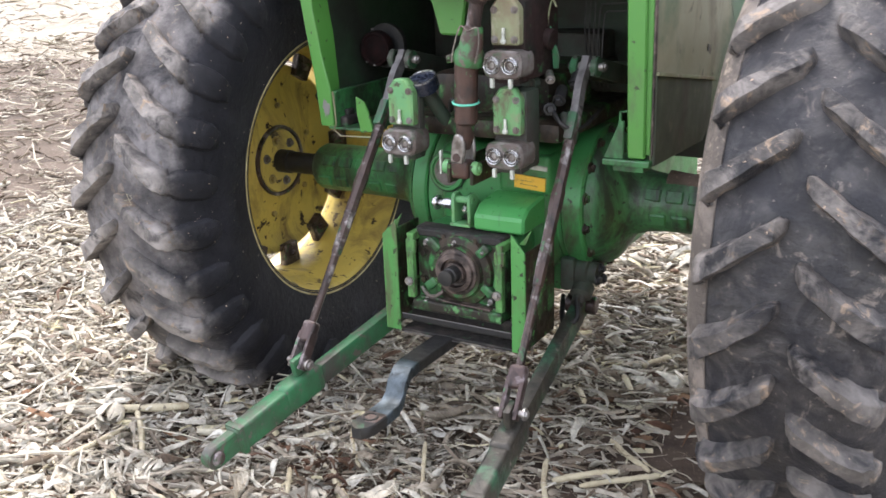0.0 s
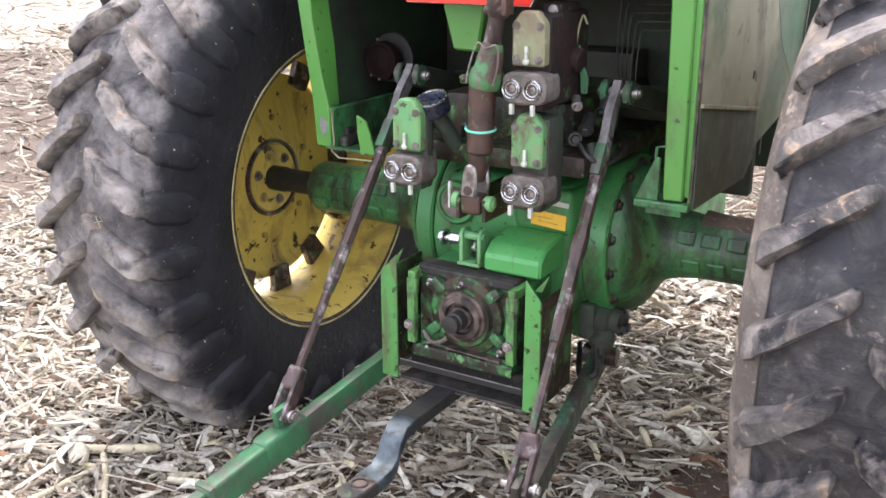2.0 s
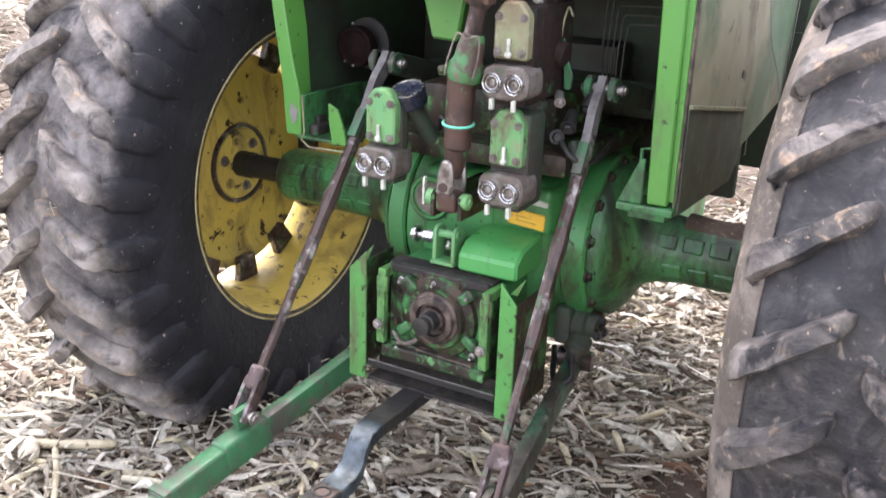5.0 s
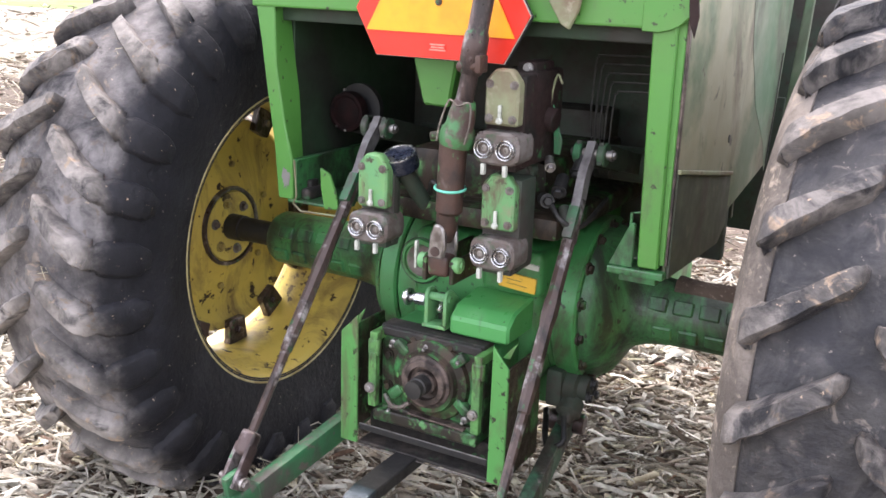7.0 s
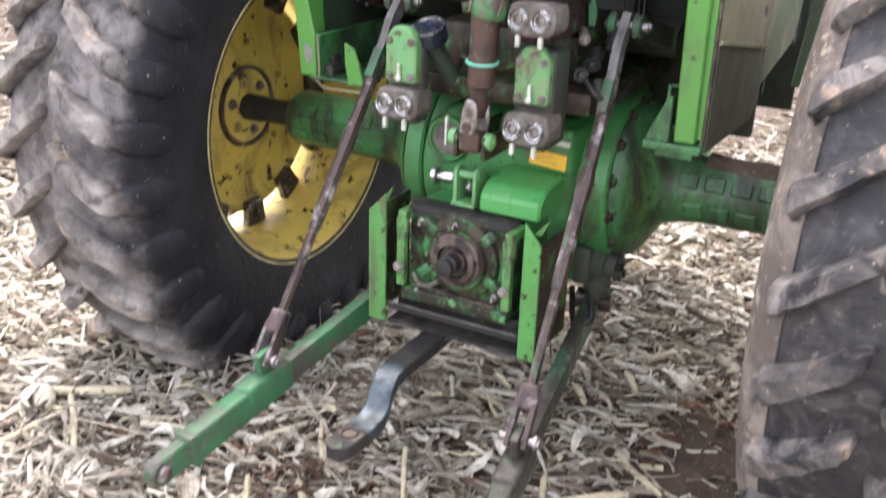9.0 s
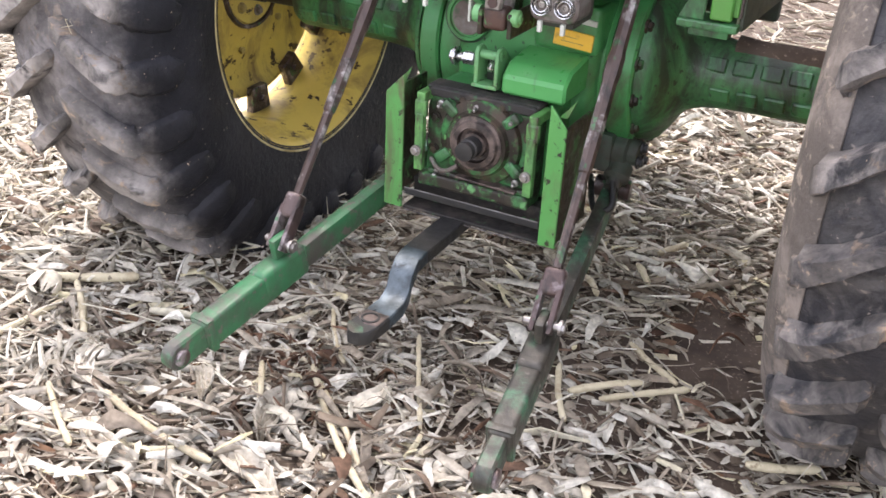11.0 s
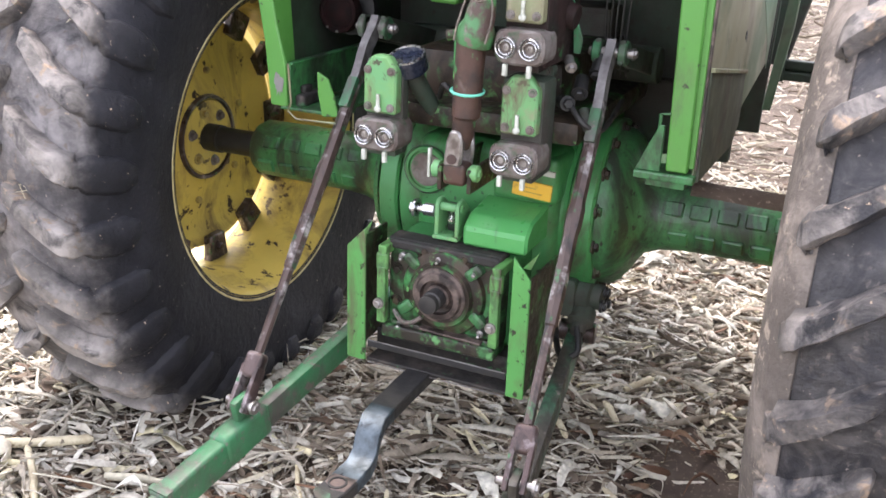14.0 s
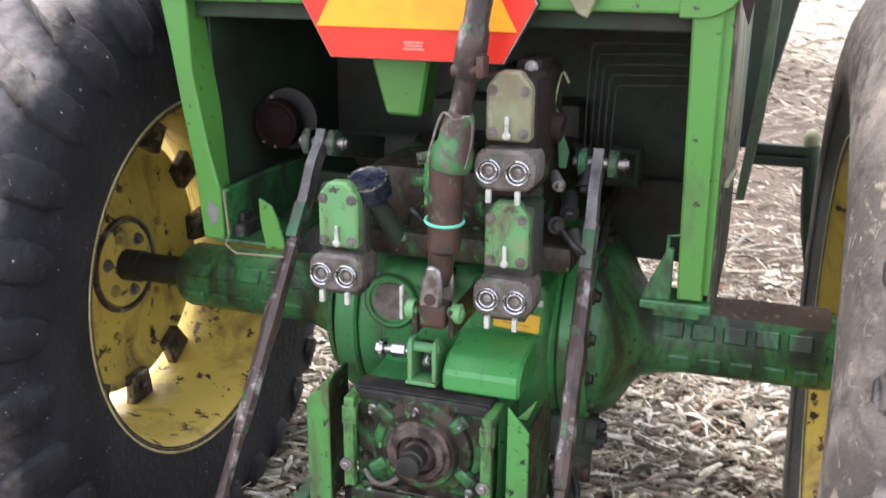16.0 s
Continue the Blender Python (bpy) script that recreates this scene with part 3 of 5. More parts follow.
straw(42000, 3.1, 16.0, 4, 1.15, "chopped pale corn stalks littering the farther field", FIBRE)
straw(9000, 15.5, 36.0, 14, 1.2, "chopped pale corn stalks littering the distant field", FIBRE)
# Paler pieces on the left only, to paint that ground as sunlit.
straw(31000, 0.0, 3.6, 31, 1.1, "pale straw left of the wheel, sunlight put in its colour", PALESTRAW)


def chaff(count, far, seed):
    """Short broken crumbs of straw between the longer pieces."""
    rng = np.random.default_rng(seed)
    X, Y = scatter(rng, count, 0.0, far)
    n = len(X)
    L = rng.uniform(0.008, 0.026, n)
    W = L * rng.uniform(0.06, 0.22, n)
    return slivers("straw_chaff", X, Y, rng, L, W, W * 0.5, rng.uniform(0.4, 1.1, (n, 2)), 0.0, STRAW, "short broken crumbs of straw", 0.010, ROUND)


chaff(16000, 2.4, 41)


def flakes(count, far, seed, mat, label):
    """Torn flat pieces of leaf and stalk rind with ragged ends."""
    rng = np.random.default_rng(seed)
    X, Y = scatter(rng, count, 0.0, far)
    n = len(X)
    L = np.clip(rng.lognormal(-2.85, 0.6, n), 0.014, 0.24)
    W = np.clip(L * rng.uniform(0.05, 0.19, n), 0.002, 0.0125)
    taper = rng.uniform(0.55, 1.15, (n, 4)) * np.array([[0.85, 1.0, 1.0, 0.8]])
    return slivers("leaf_flakes", X, Y, rng, L, W, np.full(n, 0.0007), taper, 0.07, mat, label, 0.017, CUPPED, 0.35)


flakes(9000, 2.3, 51, HUSK, "torn flat flakes of grey corn leaf on the residue")
flakes(9000, 2.3, 52, STRAW, "split pieces of pale stalk rind on the residue")


def fibres(count, far, seed):
    """Thin shredded strands, bent and half standing."""
    rng = np.random.default_rng(seed)
    X, Y = scatter(rng, count, 0.0, far)
    n = len(X)
    W = rng.uniform(0.0007, 0.0019, n)
    taper = np.repeat(np.array([[0.6, 1.0, 1.0, 0.8, 0.4]]), n, 0)
    return slivers("straw_fibres", X, Y, rng, np.clip(rng.lognormal(-2.5, 0.5, n), 0.03, 0.3), W, W, taper, 0.17, FIBRE, "thin shredded straw strands tangled in the residue", 0.020, ROUND)


fibres(11000, 2.9, 21)


def husks(count, far, seed, long, wide, label):
    rng = np.random.default_rng(seed)
    X, Y = scatter(rng, count, 0.0, far)
    n = len(X)
    L, W = rng.uniform(0.35 * long, long, n), rng.uniform(0.3 * wide, wide, n)
    taper = np.array([[0.35, 0.75, 0.95, 1.0, 0.9, 0.65, 0.2]]) * rng.uniform(0.7, 1.2, (n, 7))
    return slivers("corn_husks", X, Y, rng, L, W, np.full(n, 0.0008), taper, 0.17, HUSK, label, 0.014, CUPPED, 0.8)


husks(5200, 3.2, 8, 0.15, 0.014, "curled pale corn husk leaves lying in the residue")
husks(1900, 2.6, 9, 0.17, 0.025, "broad crumpled grey corn leaves lying in the residue")


def broad_leaf(p, q, half, folds, label, mat):
    """One wide crumpled husk leaf between two places: folded lengthwise, torn at the tip, a thin closed sheet."""
    a, b = Vector((*p, ground_z(*p) + 0.022)), Vector((*q, ground_z(*q) + 0.030))
    d = b - a
    side = d.cross(Vector((0, 0, 1))).normalized()
    rng = random.Random(int(1e4 * abs(p[0] - 3 * q[1])))
    bend, turn, seed = rng.uniform(-0.12, 0.12) * d.length, rng.uniform(-0.5, 0.5), rng.uniform(0, 50)
    K, M = 15, 17
    bm = bmesh.new()
    top, low = [], []
    for k in range(K + 1):
        t = k / K
        wide = half * (0.28 + 0.95 * math.sin(math.pi * min(1, 0.08 + 0.84 * t)) ** 0.8) * (1 - 0.35 * t)
        mid = a + d * t + side * (bend * 4 * t * (1 - t))
        A, B = [], []
        for i in range(M + 1):
            e = 2 * i / M - 1
            ragged = 0.10 * noise.noise((4 * e, seed, 1.0)) * d.length * t ** 6
            lift = 0.16 * half * math.cos(folds * math.pi * e + 1.3 * t + seed) * (0.5 + t) + half * (0.42 * e * e + turn * e * t) + 0.010 * noise.noise((5 * e, 7 * t, seed))
            spot = mid + side * (wide * e + 0.006 * noise.noise((6 * t, e, seed))) + d.normalized() * ragged + Vector((0, 0, lift))
            A.append(bm.verts.new(spot))
            B.append(bm.verts.new(spot - Vector((0, 0, 0.0012))))
        top.append(A)
        low.append(B)
    for k in range(K):
        for i in range(M):
            bm.faces.new((top[k][i], top[k][i + 1], top[k + 1][i + 1], top[k + 1][i]))
            bm.faces.new((low[k][i], low[k + 1][i], low[k + 1][i + 1], low[k][i + 1]))
        for i in (0, M):
            bm.faces.new((top[k][i], top[k + 1][i], low[k + 1][i], low[k][i]))
    for k in (0, K):
        for i in range(M):
            bm.faces.new((top[k][i], low[k][i], low[k][i + 1], top[k][i + 1]))
    bmesh.ops.recalc_face_normals(bm, faces=bm.faces)
    return tagged(part("husk_leaf", bm, mat, None, "", 70), label, "corn husk", group="broad husk leaves on the ground")


def rusty_leaves(count, seed):
    rng = np.random.default_rng(seed)
    X, Y = np.r_[rng.normal(-0.30, 0.15, count), rng.normal(0.5, 0.12, count // 3)], np.r_[rng.normal(-0.80, 0.08, count), rng.normal(0.1, 0.2, count // 3)]
    n = len(X)
    taper = np.array([[0.35, 0.75, 0.95, 1.0, 0.9, 0.65, 0.2]]) * rng.uniform(0.7, 1.2, (n, 7))
    return slivers("rusty_leaves", X, Y, rng, rng.uniform(0.04, 0.13, n), rng.uniform(0.005, 0.014, n), np.full(n, 0.0008), taper, 0.30, RUSTLEAF, "rust-brown dead leaves among the residue", 0.016, CUPPED, 1.1)


rusty_leaves(70, 77)
GREYLEAF = residue("grey_husk_leaf", [(0.0, (0.40, 0.36, 0.29)), (1.0, (0.46, 0.42, 0.35))], 0.4)
for p, q, half, folds in (((-0.268, -0.858), (-0.232, -1.078), 0.040, 4), ((-0.304, -1.17), (-0.078, -1.233), 0.032, 3), ((0.25, -0.92), (0.12, -1.10), 0.026, 3), ((-0.55, -0.93), (-0.44, -1.05), 0.024, 3),
                          ((-0.62, -1.25), (-0.40, -1.32), 0.030, 4), ((0.30, -1.20), (0.47, -1.10), 0.026, 3), ((-0.90, -1.30), (-1.02, -1.16), 0.028, 3)):
    broad_leaf(p, q, half, folds, "wide crumpled greyish corn husk leaf lying on the residue", GREYLEAF)
for p, q, half, folds in (((-0.134, -0.871), (-0.070, -0.745), 0.024, 2), ((-0.726, -1.155), (-0.826, -1.014), 0.026, 3), ((-1.06, -0.85), (-0.90, -1.02), 0.020, 2), ((-0.885, -0.79), (-0.85, -0.73), 0.018, 2),
                          ((0.17, -0.62), (0.26, -0.56), 0.016, 2), ((-0.02, -1.28), (0.13, -1.22), 0.022, 3)):
    broad_leaf(p, q, half, folds, "pale cream corn husk leaf lying on the residue", PALEHUSK)


def corn_stalk(p, q, r, lift=0.024, label="pale split corn stalk lying in the residue"):
    """One larger stalk between two places on the ground, with nodes and broken ends."""
    a, b = Vector((*p, ground_z(*p) + r + lift)), Vector((*q, ground_z(*q) + r + lift))
    n = (b - a).length
    side = (b - a).cross(Vector((0, 0, 1))).normalized()
    rng = random.Random(int(1e4 * abs(p[0] + 2 * q[1])))
    bend, k = rng.uniform(-0.05, 0.05) * n, max(9, int(n / 0.016))
    pts, radii = [], []
    for i in range(k + 1):
        t = i / k
        pts.append(a.lerp(b, t) + side * (bend * 4 * t * (1 - t) + rng.uniform(-0.0008, 0.0008)) + Vector((0, 0, rng.uniform(-0.001, 0.001))))
        node = 1.16 if i % 6 == 3 else 1.0
        radii.append(r * node * (0.94 + 0.1 * rng.random()) * (0.55 if i in (0, k) else 1))
    ob = part("corn_stalk", tube(pts, r, 9, radii), STALK, None, "", 50)
    return tagged(ob, label, "corn stalk", group="corn stalks on the ground")


for p, q, r in (((0.337, -0.488), (0.501, -0.352), 0.011), ((0.421, -0.474), (0.62, -0.304), 0.009), ((0.41, -0.183), (0.582, -0.299), 0.009),
                ((-1.160, -0.875), (-0.950, -0.725), 0.014), ((-1.086, -0.84), (-0.857, -1.034), 0.010), ((-0.126, -0.482), (0.079, -0.838), 0.007),
                ((-0.284, -0.796), (0.021, -1.033), 0.008), ((0.314, 0.397), (0.379, 0.525), 0.013), ((-0.413, -0.835), (-0.314, -0.973), 0.008),
                ((-1.062, -1.154), (-1.039, -0.919), 0.009), ((-0.783, -1.221), (-0.565, -1.358), 0.009), ((0.158, 0.116), (0.231, 0.02), 0.010),
                ((0.821, -0.523), (0.985, -0.437), 0.012), ((0.277, 0.288), (0.353, 0.165), 0.011), ((-0.65, -1.163), (-0.268, -1.216), 0.010),
                ((-0.409, -0.493), (-0.229, -0.713), 0.007), ((0.272, -0.384), (0.375, -0.609), 0.009), ((-0.293, -0.768), (0.119, -1.133), 0.009)):
    corn_stalk(p, q, r)


def husk_clump(x, y, size, turn):
    """A pale husk: cupped leaves wrapped round one axis, open at the tip."""
    z = ground_z(x, y)
    husk = thing("corn_husk", "crumpled whitish corn husk lying on the ground", "corn husk", (x, y, z), group="corn husks on the ground")
    rng = random.Random(int(1000 * size) + int(100 * turn))
    tilt = 0.12
    d = Vector((math.cos(turn) * math.cos(tilt), math.sin(turn) * math.cos(tilt), math.sin(tilt)))
    a1 = Vector((-math.sin(turn), math.cos(turn), 0))
    a2 = d.cross(a1)
    for i in range(9):
        bm = bmesh.new()
        mid = 2 * math.pi * (i + rng.uniform(-0.2, 0.2)) / 9
        reach, half = rng.uniform(0.75, 1.1), rng.uniform(0.38, 0.62)
        fat, flare = rng.uniform(0.24, 0.31), rng.uniform(-0.12, 0.22)
        rows = []
        for k in range(8):
            t = k / 7
            rad = size * (0.04 + fat * math.sin(math.pi * min(1, 0.1 + 0.8 * t)) ** 0.8 + flare * t * t * t)
            wide = half * (1 - 0.75 * t ** 3)
            row = []
            for lay in (0.0, -0.0025):
                for e in ((-1, -0.5, 0, 0.5, 1) if lay == 0 else (1, 0.5, 0, -0.5, -1)):
                    a = mid + e * wide
                    r = rad + lay + 0.004 * noise.noise((9 * t, 3 * e, i))
                    row.append(bm.verts.new(Vector((x, y, z + 0.22 * size)) + d * (size * t * reach) + a1 * (r * math.cos(a)) + a2 * (r * math.sin(a) * 0.8)))
            rows.append(row)
        for A, B in zip(rows, rows[1:]):
            for q in range(10):
                bm.faces.new((A[q], A[(q + 1) % 10], B[(q + 1) % 10], B[q]))
        bm.faces.new(rows[0])
        bm.faces.new(rows[-1])
        part("husk_leaf", bm, PALEHUSK, husk, "", 60)


for x, y, size, turn in ((-1.17, -0.87, 0.15, -0.85), (-0.79, -1.02, 0.09, -1.2), (-0.28, -0.88, 0.08, -0.6), (0.42, 0.34, 0.07, 0.4)):
    husk_clump(x, y, size, turn)


# ---- the tractor ----
tractor = thing("tractor", "worn green farm tractor with yellow wheels and a lowered hitch", "tractor")
AX = 0.80


# wheels
def build_wheel(side, cx, phase):
    """side: -1 left, 1 right; cx: the tyre's middle. s runs from the middle towards the tractor."""
    def P(s, r, a):
        return (cx - side * s, -r * math.cos(a), AX + r * math.sin(a))

    def T(s, r, a):
        """The same on the tyre, which swells past the rim."""
        return P(1.04 * s, 0.478 + 1.044 * (r - 0.478), a)

    profile = [(0.212, 0.478), (0.222, 0.52), (0.238, 0.58), (0.246, 0.64), (0.243, 0.69), (0.232, 0.735), (0.214, 0.775), (0.192, 0.802),
               (0.15, 0.822), (0.08, 0.832), (0, 0.835)]
    profile = profile + [(-s, r) for s, r in reversed(profile[:-1])]
    n = 120
    bm = bmesh.new()
    rings = [[bm.verts.new(T(s, r, 2 * math.pi * i / n)) for s, r in profile] for i in range(n)]
    for i in range(n):
        A, B = rings[i], rings[(i + 1) % n]
        for k in range(len(profile) - 1):
            bm.faces.new((A[k], A[k + 1], B[k + 1], B[k]))
    # rim
    e = 0.006
    prof = [(0.214, 0.497), (0.222, 0.499), (0.222, 0.49), (0.212, 0.48), (0.195, 0.472), (0.12, 0.462), (0.10, 0.445), (0.05, 0.436), (-0.05, 0.436),
            (-0.09, 0.445), (-0.12, 0.46), (-0.20, 0.47), (-0.215, 0.497)]
    loop = prof + [(s, r - e) for s, r in reversed(prof)]
    hub = (cx, 0, AX)
    way = (cx - side, 0, AX)
    # Pale band that makes the rim look sunlit through the disc slots.
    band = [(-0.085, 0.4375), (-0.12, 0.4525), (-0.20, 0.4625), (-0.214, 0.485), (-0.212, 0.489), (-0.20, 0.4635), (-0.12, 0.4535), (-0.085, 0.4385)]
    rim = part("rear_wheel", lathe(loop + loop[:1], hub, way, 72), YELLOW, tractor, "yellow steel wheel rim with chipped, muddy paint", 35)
    part("outer_rim", lathe(band + band[:1], hub, way, 72), LITYELLOW, rim, "outer side of the rim, sunlight put in its yellow", 35)
    # Thin ring carrying the painted highlight of the lip.
    lip = [(0.2225, 0.4900), (0.2255, 0.4915), (0.2260, 0.4965), (0.2230, 0.4990)]
    part("rim_lip", lathe(lip + lip[:1], hub, way, 72), LIP, rim, "rim edge in a pale tone for its highlight", 35)
    part("tyre", bm, PALETREAD if side < 0 else DARKTREAD, rim, "dusty black rear tractor tyre carcass", 30)
    if side > 0:
        band = [(0.172, 0.8160), (0.1945, 0.8030), (0.2165, 0.7770), (0.2350, 0.7365), (0.2460, 0.690), (0.2485, 0.64), (0.2405, 0.58)]
        band = [(1.04 * s, 0.478 + 1.044 * (r - 0.478)) for s, r in band]
        band = band + [(s - 0.002, r - 0.003) for s, r in reversed(band)]
        part("dusty_shoulder", lathe(band + band[:1], hub, way, 120), SHOULDER, rim, "pale dust caked on the tyre shoulder", 40)
    # lugs: (across, top radius, lag along the tread, half width on top)
    lug_line = [(0.012, 0.846, -0.004, 0.010), (0.019, 0.868, 0.002, 0.019), (0.032, 0.878, 0.012, 0.025), (0.07, 0.881, 0.040, 0.026), (0.11, 0.879, 0.072, 0.027),
                (0.15, 0.874, 0.100, 0.029), (0.178, 0.864, 0.118, 0.033), (0.196, 0.847, 0.128, 0.035), (0.207, 0.814, 0.134, 0.030)]
    if side < 0:
        lug_line += [(0.226, 0.790, 0.136, 0.046), (0.246, 0.748, 0.138, 0.052), (0.257, 0.704, 0.140, 0.050), (0.254, 0.664, 0.141, 0.030)]
    else:
        lug_line[-1:] = [(0.203, 0.832, 0.132, 0.030), (0.208, 0.804, 0.135, 0.020)]
    fine_line = []
    for A, B in zip(lug_line, lug_line[1:]):
        fine_line += [A, tuple((a + b) / 2 for a, b in zip(A, B))]
    lug_line = fine_line + lug_line[-1:]
    lug_line = [(a, b, c, w * (0.92 if side < 0 else 0.88)) for a, b, c, w in lug_line]
    count = 29
    pitch = 2 * math.pi / count
    rng = random.Random(5 + side)
    for half in (1, -1):
        for i in range(count):
            lb = bmesh.new()
            a0 = radians(phase) + pitch * (i + (0.5 if half < 0 else 0))
            stations = []
            for k, (s, r, lag, w0) in enumerate(lug_line):
                a = a0 - lag / 0.875
                quad = []
                wear = rng.uniform(-0.004, 0.0015)
                skew = 0.006 * noise.noise((7.0 * s + 3.1 * i, half * 2.0, 0.7 * side))
                for w, deep in ((-1.38, 1.0), (-1.06, 0.14), (-0.90, 0.0), (0.90, 0.0), (1.06, 0.14), (1.38, 1.0)):
                    f = max(0.0, min(1.0, (k - 13) / 4))
                    ds, dr = 0.030 * deep * f, -(0.050 * (1 - f) + 0.006 * f) * deep + wear * (1 - deep) * (1 - f)
                    ww = w * (w0 + rng.uniform(-0.0030, 0.0022)) + skew
                    quad.append(lb.verts.new(T(half * (s - ds), r + dr, a + ww / 0.86)))
                stations.append(quad)
            for A, B in zip(stations, stations[1:]):
                for q in range(5):
                    lb.faces.new((A[q], A[q + 1], B[q + 1], B[q]))
                lb.faces.new((A[5], A[0], B[0], B[5]))
            lb.faces.new(stations[0])
            lb.faces.new(stations[-1])
            part("tread_lug", lb, PALELUG if side < 0 else WORNLUG, rim, "", 45)
    for i in range(6 if side < 0 else 0):
        a, sx, r0 = radians(rng.uniform(-20, 60)), rng.uniform(0.02, 0.17), rng.uniform(0.846, 0.872)
        part("straw_bit", tube([T(sx, r0, a), T(sx + rng.uniform(-0.02, 0.02), r0 + 0.005, a + rng.uniform(-0.02, 0.02)), T(sx + rng.uniform(-0.03, 0.03), r0 + 0.004, a + rng.uniform(-0.04, 0.04))], 0.0009, 5), STALK, rim, "pale straw bit stuck to the tyre")
    # disc inside the rim, dished and set outward, held by clamps that leave slots
    disc = [(-0.045, 0.045), (-0.045, 0.142), (-0.05, 0.147), (-0.065, 0.20), (-0.085, 0.29), (-0.080, 0.335), (-0.060, 0.372), (-0.050, 0.374)]
    dloop = disc + [(s - 0.012, r) for s, r in reversed(disc)]
    part("wheel_disc", lathe(dloop + dloop[:1], hub, way, 72), YELLOW, rim, "yellow dished wheel disc", 35)
    for i in range(12):
        a = radians(28 + 30 * i)
        da = radians(6.5)
        clamp = []
        for s0, s1, r0, r1 in ((-0.060, -0.028, 0.345, 0.442),):
            pts = [P(s, r, a + w) for s in (s0, s1) for r in (r0, r1) for w in (-da, da)]
            b = bmesh.new()
            v = [b.verts.new(p) for p in pts]
            for f in ((0, 1, 3, 2), (4, 5, 7, 6), (0, 1, 5, 4), (2, 3, 7, 6), (0, 2, 6, 4), (1, 3, 7, 5)):
                b.faces.new([v[k] for k in f])
            bmesh.ops.recalc_face_normals(b, faces=b.faces)
            bmesh.ops.bevel(b, geom=b.edges[:], offset=0.004, segments=1, affect="EDGES")
            clamp.append(b)
        part("rim_clamp", join(*clamp), RUST, rim, "muddy rim clamp")
        part("clamp_bolt", bolt(P(-0.028, 0.385, a), (-side, 0, 0), 0.013, 0.014), RUST, rim)
    for i in range(6):
        a = radians(40 + 60 * i)
        part("disc_bolt", bolt(P(-0.062, 0.215, a), (-side, 0, 0), 0.012, 0.008, False), OCHRE, rim)
    ring = [(-0.045, 0.126), (-0.032, 0.128), (-0.032, 0.137), (-0.045, 0.141)]
    part("hub_flange", lathe([(-0.05, 0.04), (-0.036, 0.045), (-0.036, 0.120), (-0.045, 0.124)], hub, way, 40), YELLOW, rim, "yellow clamping hub plate with grease", 35)
    part("hub_ring", lathe(ring + ring[:1], hub, way, 40), RUST, rim, "greasy hub ring", 35)
    for i in range(6):
        a = radians(15 + 60 * i)
        part("hub_bolt", bolt(P(-0.036, 0.086, a), (-side, 0, 0), 0.013, 0.016), OCHRE if i % 2 else BLOCK, rim)
    part("axle_shaft", lathe([(-0.04, 0), (-0.04, 0.045), (0.02, 0.045), (0.022, 0.041), (0.21, 0.041), (0.21, 0)], hub, way, 24), BLACK, rim, "greasy black axle shaft", 35)


build_wheel(-1, -1.02, 4.5)
build_wheel(1, 1.05, 2.4)


# axle housings and middle casting
def build_axle(side, x_in, x_out):
    r = 0.09
    bell = [(0, 0.205), (0.015, 0.20), (0.035, 0.15), (0.06, 0.118), (0.12, 0.098), (0.2, r)]
    if side > 0:
        bell = [(0, 0.218), (0.02, 0.214), (0.04, 0.200), (0.06, 0.172), (0.08, 0.137), (0.10, 0.112), (0.14, 0.098), (0.2, r)]
    prof = [(0, 0.0), *bell, (abs(x_out - x_in) - 0.02, r * 0.97),
            (abs(x_out - x_in), r * 0.85), (abs(x_out - x_in), 0)]
    ob = part("axle_housing", lathe(prof, (x_in, 0, AX), (x_out, 0, AX), 40), GREEN, tractor, "green cast rear axle housing with raised pads", 35)
    for row, a in ((0, 28), (1, -22)):
        for i in range(5):
            x = x_in + side * ((0.14 if side < 0 else 0.17) + (0.075 if side < 0 else 0.07) * i + 0.02 * row)
            m = Matrix.Translation((x, 0, AX)) @ Matrix.Rotation(radians(-a), 4, "X")
            part("cast_pad", box((-0.027, -r - 0.006, -0.02), (0.027, -r + 0.012, 0.02), 0.004, m, 1), GREEN, ob)
    return ob


build_axle(-1, -0.315, -0.84)
right_axle = build_axle(1, 0.318, 0.855)
caked = bmesh.new()
rows = []
for i in range(15):
    x = 0.52 + 0.022 * i
    h = 0.006 + 0.010 * noise.noise((9 * x, 2.0, 5.0)) + 0.008
    rows.append([caked.verts.new((x, y, AX + z)) for y, z in ((-0.055, 0.066), (-0.035, 0.080 + h), (0.0, 0.088 + h), (0.035, 0.080 + h), (0.055, 0.066))])
for A, B in zip(rows, rows[1:]):
    for q in range(5):
        caked.faces.new((A[q], A[(q + 1) % 5], B[(q + 1) % 5], B[q]))
caked.faces.new(rows[0])
caked.faces.new(rows[-1])
part("caked_dirt", caked, EARTH, right_axle, "brown dirt caked on the axle", 60)

middle = part("transmission_housing", join(
    lathe([(0, 0), (0, 0.228), (0.008, 0.236), (0.472, 0.236), (0.480, 0.228), (0.48, 0)], (-0.234, 0, AX), (1, 0, AX), 64),
    box((-0.165, -0.278, 0.60), (0.232, -0.05, 1.0), 0.055, seg=4),
    box((0.062, -0.287, 0.862), (0.236, -0.10, 0.985), 0.020, seg=3),
    box((-0.22, -0.1, 0.48), (0.24, 1.3, 1.05), 0.04)), HOUSING, tractor, "green cast transmission and differential housing", 40)
